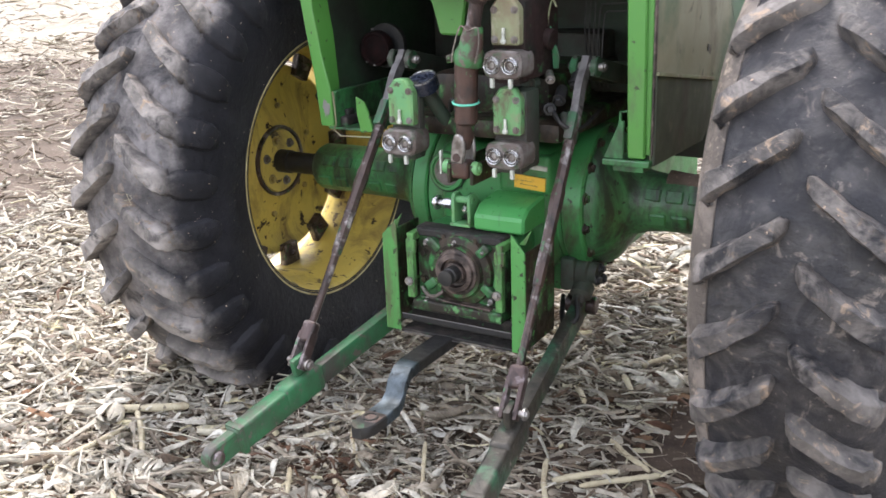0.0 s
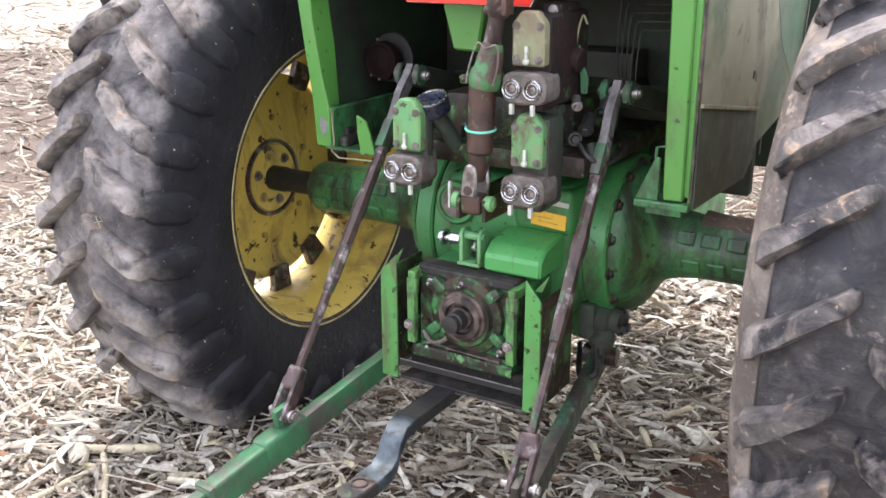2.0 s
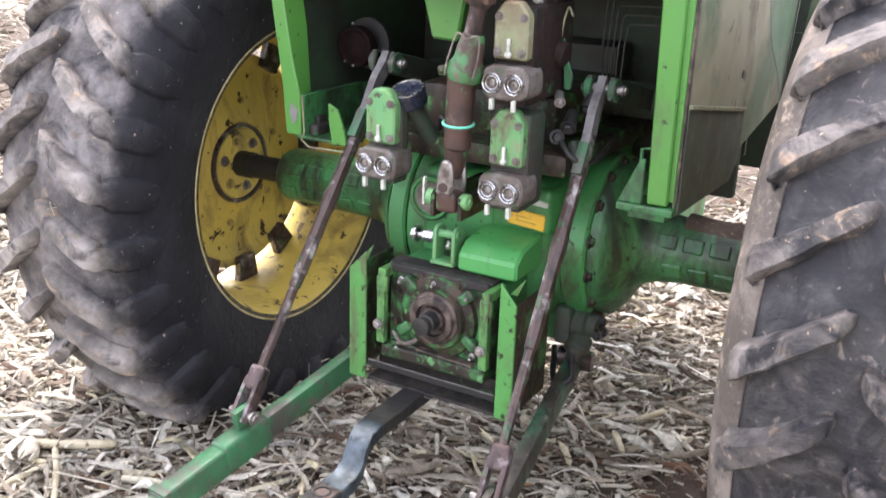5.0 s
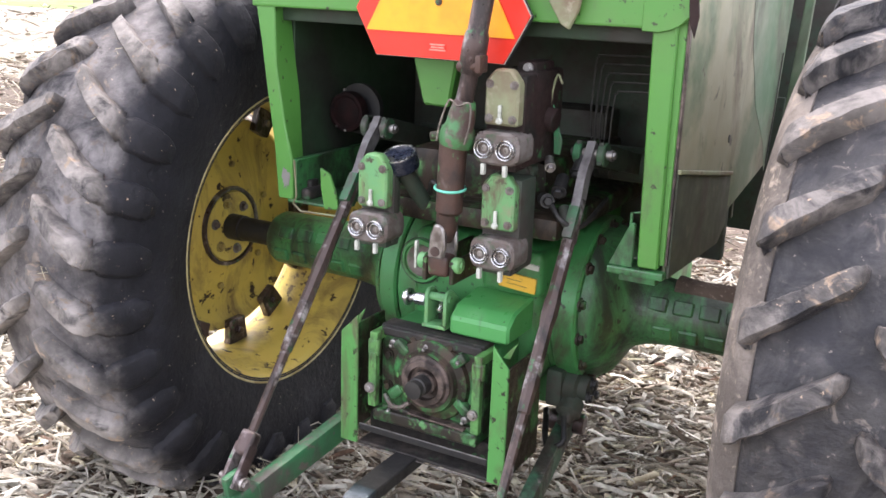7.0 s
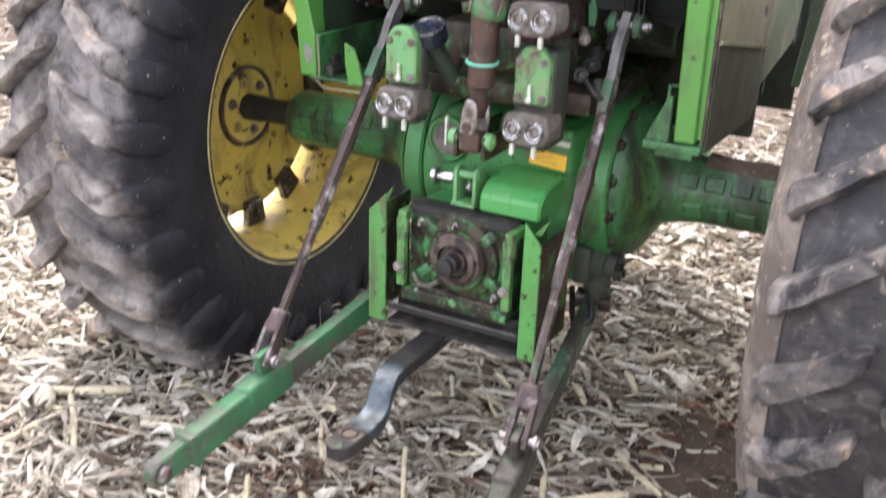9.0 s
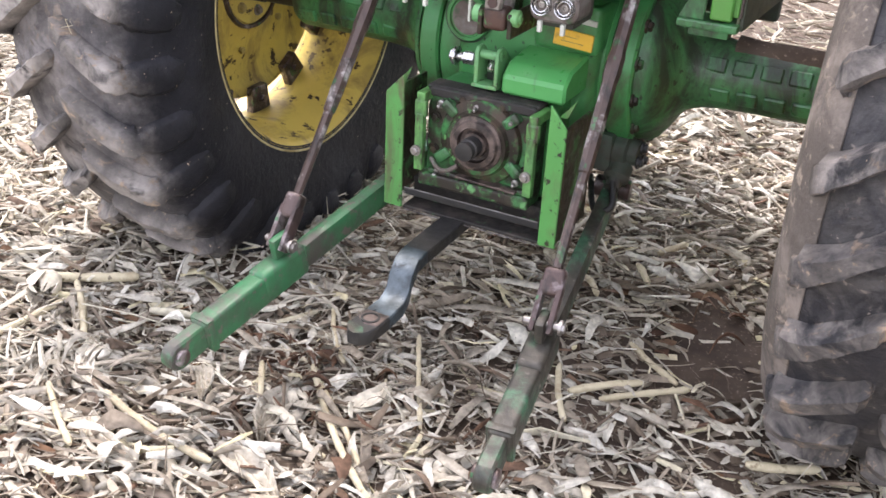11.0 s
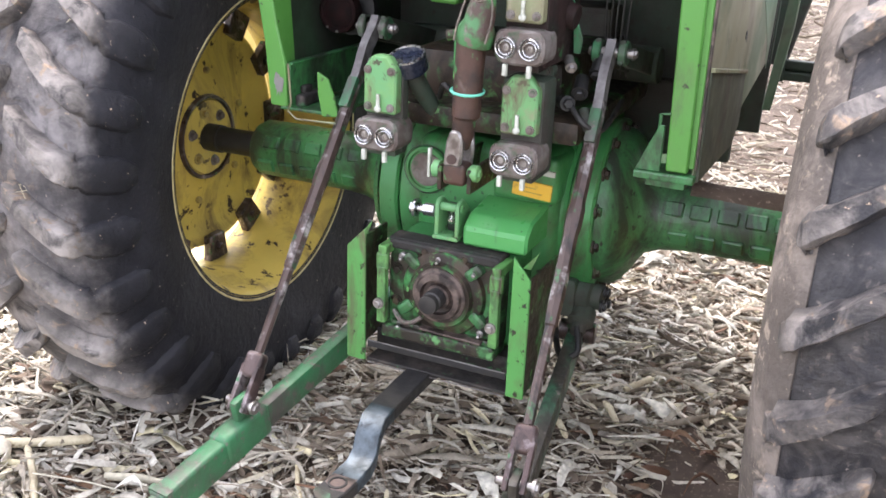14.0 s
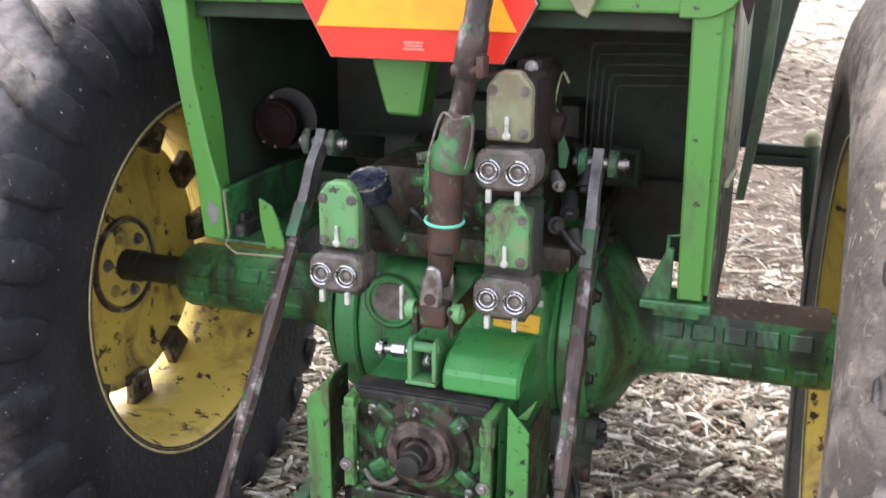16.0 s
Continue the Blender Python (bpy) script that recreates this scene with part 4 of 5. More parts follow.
for x0, x1 in ((-0.295, -0.237), (0.249, 0.318)):
    part("axle_flange", lathe([(0, 0), (0, 0.232), (0.006, 0.239), (x1 - x0 - 0.006, 0.239), (x1 - x0, 0.232), (x1 - x0, 0)], (x0, 0, AX), (x1, 0, AX), 72), HOUSING, middle, "", 35)
for i in range(14):
    a = radians(12 + 360 / 14 * i)
    part("flange_bolt", bolt((0.321, -0.216 * math.cos(a), AX + 0.216 * math.sin(a)), (1, 0, 0), 0.013, 0.014), CAST, middle)
part("round_cover", lathe([(0, 0), (0, 0.064), (0.080, 0.064), (0.086, 0.060), (0.086, 0.052), (0.080, 0.050), (0.080, 0)], (-0.125, -0.205, 0.906), (-0.125, -1, 0.906), 40), HOUSING, middle, "round cover with a raised rim", 35)
part("cover_gasket", lathe([(0, 0.0645), (0.006, 0.0665), (0.006, 0.0645), (0, 0.063)], (-0.125, -0.279, 0.906), (-0.125, -1, 0.906), 40), BLACK, middle, "dark gasket line", 35)
part("cover_face", lathe([(0, 0), (0, 0.046), (0.003, 0.044), (0.003, 0)], (-0.125, -0.2845, 0.906), (-0.125, -1, 0.906), 36), BLOCK, middle, "dull brown cover face", 35)
part("cover_box", plate([(-0.424, 0.772), (-0.424, 0.818), (-0.388, 0.848), (-0.27, 0.864), (-0.27, 0.772)], 0.044, 0.214, 0.007, "x"), MINT, middle, "smooth bright green cover box", 25)
part("gasket_ledge", box((-0.150, -0.446, 0.748), (0.160, -0.385, 0.766), 0.007, seg=3), GRIME, middle)
part("pto_neck", box((-0.16, -0.40, 0.50), (0.18, -0.22, 0.756), 0.03, seg=3), HOUSING, middle, "green housing behind the power take-off", 40)
label_turn = Matrix.Translation((0.172, -0.2905, 0.900)) @ Matrix.Rotation(radians(4), 4, "Y")
part("warning_label", box((-0.052, -0.0035, -0.021), (0.052, 0.003, 0.021), 0.002, label_turn), LABEL, middle, "yellow warning label with worn print")
for k, (a, b) in enumerate(((-0.03, 0.01), (-0.03, 0.028))):
    part("label_print", box((a, -0.0045, 0.004 - 0.012 * k), (b, -0.0034, 0.0055 - 0.012 * k), 0.0, label_turn), OCHRE, middle, "faint bar of worn print")
part("white_label", box((-0.036, -0.0035, -0.007), (0.036, 0.003, 0.007), 0.001, Matrix.Translation((0.194, -0.2905, 0.949)) @ Matrix.Rotation(radians(4), 4, "Y")), WHITE, middle, "small white label")
sensor = part("sensor_bracket", join(plate([(-0.412, 0.776), (-0.412, 0.862), (-0.400, 0.874), (-0.375, 0.874), (-0.335, 0.84), (-0.335, 0.776)], -0.040, -0.029, 0.003, "x"),
                                      plate([(-0.412, 0.776), (-0.412, 0.862), (-0.400, 0.874), (-0.375, 0.874), (-0.335, 0.84), (-0.335, 0.776)], 0.016, 0.026, 0.003, "x"),
                                      box((-0.042, -0.418, 0.772), (0.028, -0.37, 0.782), 0.003), rod((-0.044, -0.392, 0.853), (0.030, -0.392, 0.853), 0.011)), LEVER, middle, "small pale green lever bracket", 35)
part("bracket_back", box((-0.030, -0.352, 0.775), (0.018, -0.340, 0.85), 0.003), DARKGREEN, sensor)
part("sensor_bolt", join(rod((-0.125, -0.368, 0.826), (-0.036, -0.368, 0.829), 0.011), bolt((-0.112, -0.368, 0.8265), (-1, 0, 0), 0.017, 0.016), lathe([(0, 0), (0, 0.017), (0.030, 0.017), (0.033, 0.014), (0.033, 0)], (-0.088, -0.368, 0.827), (1, -0.368, 0.86), 6)), CHROME, middle, "bright plated bolt", 35)
part("fitting", rod((0.0, -0.37, 0.842), (0.0, -0.40, 0.815), 0.010), CHROME, middle, "", 35)
sump = part("hydraulic_pump", join(lathe([(0, 0), (0, 0.045), (0.02, 0.05), (0.06, 0.048), (0.065, 0.036), (0.09, 0.034), (0.092, 0)], (0.255, -0.14, 0.585), (0.40, -0.15, 0.585), 20),
                                   lathe([(0, 0), (0, 0.034), (0.04, 0.036), (0.05, 0.022), (0.075, 0.02), (0.078, 0)], (0.30, -0.16, 0.545), (0.30, -0.22, 0.50), 14), box((0.23, -0.2, 0.53), (0.28, -0.05, 0.64), 0.015)), DARKGREEN, tractor, "oily dark hydraulic body under the axle", 40)
for p in ((0.349, -0.14, 0.60), (0.349, -0.17, 0.57), (0.349, -0.125, 0.562)):
    part("pump_bolt", bolt(p, (1, 0, 0), 0.012, 0.012), BLACK, sump)
part("hose", tube(curve([(0.30, -0.22, 0.52), (0.32, -0.27, 0.47), (0.27, -0.26, 0.45), (0.2, -0.1, 0.47)], 5), 0.009, 8), BLACK, sump, "", 60)

# ---- power take-off ----
pto = part("pto_housing", plate(ring_outline(0.010, 0.622, 0.31, 0.274, 0.05), -0.45, -0.38, 0.006), WORNCAST, tractor, "oily green power take-off housing", 35)
part("pto_frame", plate(ring_outline(0.008, 0.752, 0.30, 0.024, 0.010), -0.458, -0.40, 0.004), GRIME, pto, "greasy black top rim")
part("pto_boss", lathe([(0, 0), (0, 0.115), (0.012, 0.11), (0.018, 0.088), (0.03, 0.082), (0.03, 0)], (0.012, -0.45, 0.645), (0.012, -1, 0.645), 40), CAST, pto, "", 35)
part("seal_ring", lathe([(0, 0), (0, 0.074), (0.006, 0.072), (0.008, 0.064), (0.016, 0.060), (0.018, 0.046), (0.006, 0.043), (0.004, 0.034), (0.016, 0.032), (0.018, 0)], (0.012, -0.478, 0.648), (0.012, -1, 0.648), 36), GREASE, pto, "greasy brown seal ring", 35)
spl = lathe([(0, 0), (0, 0.026), (0.045, 0.026), (0.048, 0.022), (0.054, 0.022), (0.058, 0.025), (0.068, 0.024), (0.07, 0.016), (0.07, 0)], (0.012, -0.48, 0.648), (0.012, -1, 0.648), 24)
part("pto_shaft", spl, BLACK, pto, "greasy splined output shaft", 35)
for i in range(8):
    a = radians(22 + 45 * i)
    part("pto_bolt", bolt((0.012 + 0.135 * math.cos(a) * 1.05, -0.452, 0.64 + 0.115 * math.sin(a)), (0, -1, 0), 0.010, 0.010), CAST, pto)
for sx, sz in ((-0.085, 0.075), (0.085, 0.075), (0.1, -0.05), (-0.1, -0.055)):
    part("cast_rib", box((-0.024, -0.472, -0.015), (0.024, -0.44, 0.015), 0.010, Matrix.Translation((0.012 + sx, 0, 0.645 + sz)) @ Matrix.Rotation(radians(40 if sx * sz < 0 else -40), 4, "Y")), GREEN, pto)
for x in (-0.145, 0.165):
    part("guard_strap", join(box((x - 0.012, -0.496, 0.545), (x + 0.012, -0.475, 0.70), 0.004), box((x - 0.017, -0.492, 0.69), (x + 0.017, -0.475, 0.735), 0.006), box((x - 0.012, -0.49, 0.73), (x + 0.012, -0.40, 0.755), 0.004)), OLIVE, pto, "worn yellow-green guard strap")
    part("strap_bolt", bolt((x - 0.004, -0.50, 0.60), (0, -1, 0), 0.010, 0.012), STEEL, pto)

for x0, x1, xs, flip in ((-0.238, -0.185, -0.238, 1), (0.212, 0.258, 0.250, -1)):
    low, high = (0.745, 0.80) if flip > 0 else (0.80, 0.745)
    guard = part("pto_guard", plate([(x0, 0.43), (x1, 0.43), (x1, high), (x0, low)], -0.506, -0.498, 0.002), GUARD, tractor, "chipped green side plate of the power take-off guard")
    part("guard_web", box((xs, -0.498, 0.44), (xs + 0.008, -0.30, 0.745), 0.002), CAST, guard)
    part("guard_tip", plate([((x0 + x1) / 2 - 0.008, 0.765), ((x0 + x1) / 2 + 0.012, 0.765), ((x0 + x1) / 2 + 0.032, 0.812)], -0.48, -0.474, 0.0), GUARD, guard)
for x, z, r in ((-0.105, 0.535, 0.012), (-0.065, 0.512, 0.010), (0.10, 0.72, 0.012), (-0.10, 0.725, 0.011), (0.12, 0.56, 0.010), (0.0, 0.735, 0.009)):
    part("grease_fitting", join(rod((x, -0.44, z), (x, -0.468, z), r, seg=14), rod((x, -0.468, z), (x, -0.480, z - 0.004), r * 0.5, seg=8)), STEEL, pto, "", 35)
part("drain_pipe", tube(curve([(-0.12, -0.468, 0.575), (-0.09, -0.482, 0.556), (-0.06, -0.486, 0.560), (-0.035, -0.482, 0.578)], 4), 0.006, 8), BLOCK, pto, "bent grey pipe", 60)
part("guard_floor", join(box((-0.15, -0.482, 0.500), (0.165, -0.40, 0.535), 0.008, seg=3), box((-0.13, -0.468, 0.528), (0.15, -0.45, 0.546), 0.006)), WORNCAST, pto, "scraped green lower plate")
part("floor_edge", box((-0.04, -0.486, 0.5415), (0.13, -0.452, 0.5475), 0.002, Matrix.Translation((0.04, 0, 0.544)) @ Matrix.Rotation(radians(2), 4, "Y") @ Matrix.Translation((-0.04, 0, -0.544))), GREASE, pto, "rusty scraped edge")
support = part("drawbar_support", box((-0.185, -0.44, 0.435), (0.212, -0.30, 0.50), 0.006), GRIME, tractor, "greasy black drawbar support")
part("support_plate", box((-0.185, -0.495, 0.425), (0.212, -0.30, 0.4345), 0.003), GRIME, support)
part("support_bar", box((-0.18, -0.500, 0.470), (0.208, -0.492, 0.487), 0.002), BLACK, support)
for z in (0.4875, 0.4235):
    part("bright_edge", box((-0.18, -0.5005, z), (0.206, -0.4985, z + 0.0022), 0.0), GREYBAR, support, "thin bright edge line")
sweep = [(-0.050, 0.25, 0.400, 0.036), (-0.036, -0.40, 0.412, 0.035), (-0.030, -0.60, 0.418, 0.035), (-0.027, -0.70, 0.420, 0.034), (-0.026, -0.745, 0.416, 0.033),
         (-0.020, -0.785, 0.390, 0.033), (-0.013, -0.812, 0.362, 0.033), (-0.012, -0.84, 0.346, 0.034), (-0.016, -0.90, 0.340, 0.036), (-0.020, -0.95, 0.338, 0.036),
         (-0.022, -0.975, 0.337, 0.029), (-0.023, -0.990, 0.337, 0.016)]
bm = bmesh.new()
rows = []
for k, (x, y, z, w) in enumerate(sweep):
    rows.append([bm.verts.new((x + a * w * 0.97, y, z + b * 0.017)) for a, b in ((-0.94, -1), (-1, -0.8), (-1, 0.8), (-0.92, 1), (0.92, 1), (1, 0.8), (1, -0.8), (0.94, -1))])
for A, B in zip(rows, rows[1:]):
    for q in range(8):
        bm.faces.new((A[q], A[(q + 1) % 8], B[(q + 1) % 8], B[q]))
bm.faces.new(rows[0])
bm.faces.new(rows[-1])
bar = part("drawbar", bm, BLACK, tractor, "dark steel drawbar, sky sheen coloured on its drop, muddy tip", 30)
bar.data.materials.append(DARKSTEEL)
# Faces of the drop get the bluish steel as a painted sky reflection.
for f in bar.data.polygons:
    f.material_index = 1 if -0.87 < f.center.y < -0.69 else 0
part("drawbar_hole", lathe([(-0.006, 0.018), (-0.006, 0.023), (0.004, 0.0225), (0.0045, 0.0175), (-0.012, 0.015), (-0.012, 0)], (-0.018, -0.925, 0.356), (-0.018, -0.925, 1), 20), BLACK, bar, "dark hitch pin hole", 35)
part("drawbar_tip", plate([(-0.056, -0.955), (-0.012, -0.965), (0.0, -0.985), (-0.020, -0.996), (-0.036, -0.99), (-0.051, -0.975)], 0.3545, 0.3565, 0.0008, "z"), OLDARM, bar, "old green paint on the tip")
part("drawbar_mud", plate([(-0.047, -0.830), (0.018, -0.826), (0.019, -0.88), (0.012, -0.945), (-0.02, -0.95), (-0.048, -0.93)], 0.351, 0.3575, 0.002, "z"), GREASE, bar, "dried mud on the lower step")


# ---- three-point hitch ----
def build_hitch(side):
    def S(x, y, z):
        return (side * x, y, z)

    paint = TEAL if side < 0 else OLDARM
    front, mid, end = Vector(S(0.275, -0.12, 0.46)), Vector(S(0.358, -0.795, 0.330)), Vector(S(0.402, -1.172, 0.250))
    m, n = frame_to(front, end)
    # z axis along the arm; make x lie across it and y upright
    d = (end - front).normalized()
    xa = d.cross(Vector((0, 0, 1))).normalized()
    ya = xa.cross(d)
    m = Matrix.Translation(front) @ Matrix((xa, ya, d)).transposed().to_4x4()
    k = (mid - front).length
    arm = part("lower_lift_arm", box((-0.020, -0.036, 0), (0.020, 0.036, k - 0.02), 0.010, m), paint, tractor, "worn green lower lift arm, lowered, with a rusty ball end", 40)
    part("arm_boss", box((-0.031, -0.040, k - 0.06), (0.031, 0.050, k + 0.10), 0.016, m, 3), paint, arm, "", 40)
    part("arm_outer", box((-0.027, -0.041, k + 0.06), (0.027, 0.041, n - 0.09), 0.011, m, 3), paint, arm, "", 40)
    part("arm_sleeve", box((-0.031, -0.045, n - 0.115), (0.031, 0.045, n - 0.095), 0.004, m), paint, arm, "", 40)
    tip = part("arm_tip", join(plate([(-0.033, n - 0.11), (0.033, n - 0.11), *[(0.036 * math.cos(radians(a)), n - 0.012 + 0.034 * math.sin(radians(a))) for a in range(0, 181, 20)]], -0.019, 0.019, 0.005, "x")), paint, arm, "", 40)
    tip.data.transform(m)
    ball = m @ Vector((0, 0, n - 0.012))
    part("ball_end", rod(ball - xa * 0.028, ball + xa * 0.028, 0.021, seg=24), RUST, arm, "rusty ball joint", 35)
    part("arm_pivot", rod(front - xa * 0.05, front + xa * 0.05, 0.03), RUST, arm, "", 35)
    part("rod_lug", box((-0.011, 0.03, k - 0.03), (0.011, 0.105, k + 0.03), 0.008, m), paint, arm, "", 40)
    pin = m @ Vector((0, 0.085, k))
    part("clevis_pin", join(rod(pin - xa * 0.045, pin + xa * 0.045, 0.010), bolt(pin - xa * 0.043, -xa, 0.012, 0.01)), STEEL, arm, "", 35)
    # lift rod
    top = Vector(S(0.32, -0.215, 1.248))
    w = (top - pin).normalized()
    L = (top - pin).length
    body = part("lift_rod", join(
        lathe([(0, 0), (0, 0.012), (0.24, 0.013), (0.245, 0.016), (0.30, 0.018), (0.46, 0.018), (0.475, 0.021), (0.52, 0.021), (0.535, 0.018), (L - 0.24, 0.017),
               (L - 0.235, 0.0)], pin + w * 0.11, top, 8)), ROD, tractor, "rusty brown adjustable lift rod", 20)
    part("clevis_yoke", join(
        box((-0.026, -0.019, 0.062), (0.026, 0.019, 0.130), 0.015, Matrix.Translation(pin) @ Matrix((xa, w.cross(xa), w)).transposed().to_4x4(), 3),
        *[box((s - 0.007, -0.018, -0.022), (s + 0.007, 0.018, 0.095), 0.006, Matrix.Translation(pin) @ Matrix((xa, w.cross(xa), w)).transposed().to_4x4()) for s in (-0.020, 0.020)]),
        RUST, body, "rusty forked clevis", 40)
    up = pin + w * (L - 0.24)
    fl = curve([up, pin + w * (L - 0.14), pin + w * (L - 0.06) + Vector((0, -0.012, 0)), top + Vector((0, -0.006, -0.005)), top + Vector((0, 0.012, 0.022))], 4)
    strap = bmesh.new()
    rows = []
    for i, p in enumerate(fl):
        t = (Vector(fl[min(i + 1, len(fl) - 1)]) - Vector(fl[max(i - 1, 0)])).normalized()
        b = t.cross(Vector((1, 0, 0))).normalized()
        rows.append([strap.verts.new(p + Vector((a * 0.011, 0, 0)) + b * c * 0.019) for a, c in ((-1, -1), (1, -1), (1, 1), (-1, 1))])
    for A, B in zip(rows, rows[1:]):
        for q in range(4):
            strap.faces.new((A[q], A[(q + 1) % 4], B[(q + 1) % 4], B[q]))
    strap.faces.new(rows[0])
    strap.faces.new(rows[-1])
    part("rod_strap", strap, GREYBAR, body, "scuffed grey upper strap, curved over the pin", 35)
    part("strap_sleeve", box((-0.0135, -0.0245, 0), (0.0135, 0.0245, 0.085), 0.004, Matrix.Translation(up) @ Matrix((Vector((1, 0, 0)), w.cross(Vector((1, 0, 0))).normalized(), w)).transposed().to_4x4()), TEAL, body, "teal painted strap end", 35)
    # rocker arm with washers
    rock = Vector(S(0.27, 0.12, 1.17))
    arm2 = part("rocker_arm", join(
        *[box((s - 0.008, -0.03, 0), (s + 0.008, 0.03, (top - rock).length + 0.02), 0.010, Matrix.Translation(rock + Vector((side * 0.05, 0, 0))) @ (top - rock - Vector((side * 0.05, 0, 0))).to_track_quat("Z", "Y").to_matrix().to_4x4()) for s in (-0.03, 0.03)],
        rod(S(0.2, 0.12, 1.17), S(0.37, 0.12, 1.17), 0.05)), DARKGREEN, tractor, "dark green rocker arm of the hitch", 40)
    for s in (-0.032, 0.032):
        part("washer", rod(top + Vector((s - 0.010, 0, 0)), top + Vector((s + 0.010, 0, 0)), 0.030, seg=28), TEAL, arm2, "thick green washer", 35)
    part("rocker_pin", join(rod(top - Vector((0.055, 0, 0)), top + Vector((0.055, 0, 0)), 0.012), bolt(top + Vector((0.055, 0, 0)), (1, 0, 0), 0.010, 0.01)), STEEL, arm2, "", 35)


build_hitch(-1)
build_hitch(1)

# top link, standing up
tl = [Vector(v) for v in ((0.050, -0.49, 0.965), (0.062, -0.495, 1.07), (0.072, -0.50, 1.14), (0.078, -0.50, 1.29), (0.103, -0.50, 1.36), (0.170, -0.50, 1.78))]
link = part("top_link", join(rod(tl[2] - Vector((0, 0, 0.03)), tl[3], 0.033, 0.034, 24, 0.008)), LINKBROWN, tractor, "rusty brown top link tied upright", 35)
part("link_fork", join(plate([(0.030, 1.000), (0.072, 1.000), (0.078, 1.03), (0.076, 1.07), (0.068, 1.086), (0.046, 1.086), (0.036, 1.06)], -0.528, -0.510, 0.005), plate([(0.040, 0.985), (0.080, 0.985), (0.086, 1.03), (0.082, 1.08), (0.05, 1.08)], -0.480, -0.464, 0.005)), STEEL, link, "worn steel fork", 35)
part("link_neck", lathe([(0, 0), (0, 0.018), (0.03, 0.026), (0.09, 0.027), (0.11, 0.0)], tl[1] - Vector((0, 0, 0.03)), tl[2] + Vector((0, 0, 0.02)), 20), LINKBROWN, link, "dark brown neck", 35)
part("fork_eye", lathe([(0, 0), (0, 0.013), (0.004, 0.012), (0.004, 0)], (0.053, -0.526, 1.018), (0.053, -1, 1.018), 20), RUST, link, "dark fork hole", 35)
part("fork_block", box((0.026, -0.520, 0.952), (0.082, -0.462, 1.006), 0.012, seg=3), LINKBROWN, link, "rusty brown block", 40)
part("link_pin", join(rod((-0.012, -0.495, 0.981), (0.115, -0.495, 0.984), 0.011), lathe([(0, 0), (0, 0.021), (0.016, 0.021), (0.019, 0.017), (0.019, 0)], (0.012, -0.495, 0.981), (-1, -0.495, 0.981), 20), lathe([(0, 0), (0, 0.020), (0.018, 0.020), (0.021, 0.016), (0.021, 0)], (0.090, -0.495, 0.983), (1, -0.495, 0.983), 20)), LEVER, link, "pale green pin with collars", 35)
part("pin_tab", box((-0.022, -0.500, 0.957), (-0.015, -0.488, 1.028), 0.002), WHITE, link, "pale locking tab")
part("link_bracket", join(box((0.010, -0.515, 0.935), (0.022, -0.25, 0.995), 0.006), box((0.086, -0.515, 0.935), (0.098, -0.25, 0.995), 0.006)), CAST, link, "")
part("link_collar", lathe([(0, 0), (0, 0.040), (0.012, 0.043), (0.035, 0.042), (0.05, 0.034), (0.07, 0.033), (0.10, 0.028), (0.11, 0.024), (0.11, 0)], (0.083, -0.50, 1.28), (0.106, -0.50, 1.39), 24), COLLAR, link, "greasy brown and green collar", 35)
part("collar_knob", rod((0.045, -0.50, 1.30), (0.02, -0.51, 1.295), 0.012), CAST, link, "", 35)
part("link_screw", rod((0.10, -0.50, 1.37), (0.118, -0.50, 1.47), 0.021, 0.021, 20), RUST, link, "grey threaded rod", 35)
part("link_sleeve", lathe([(0, 0), (0, 0.026), (0.01, 0.029), (0.06, 0.030), (0.09, 0.028), (0.10, 0.024), (0.35, 0.024), (0.35, 0)], (0.114, -0.50, 1.45), (0.172, -0.50, 1.80), 22), RUST, link, "rusty upper sleeve", 35)
part("sleeve_clip", join(rod((0.09, -0.515, 1.465), (0.15, -0.515, 1.47), 0.012), box((0.14, -0.53, 1.455), (0.155, -0.49, 1.495), 0.004)), LINKBROWN, link, "", 35)
part("cord", lathe([(math.cos(radians(a)) * 0.0035, 0.037 + math.sin(radians(a)) * 0.0035) for a in range(0, 361, 45)], (0.0735, -0.50, 1.175), (0.09, -0.53, 1.5), 28), TURQ, link, "turquoise plastic cord", 60)
part("wire", tube(curve([(0.125, -0.535, 1.29), (0.135, -0.53, 1.34), (0.132, -0.53, 1.385), (0.105, -0.535, 1.378), (0.078, -0.53, 1.388), (0.058, -0.535, 1.33), (0.048, -0.53, 1.29)]), 0.0024, 6), MUD, link, "pale looped wire", 60)
part("support_block", box((0.015, -0.46, 1.16), (0.055, -0.40, 1.30), 0.010), CAST, tractor, "green casting behind the top link", 40)


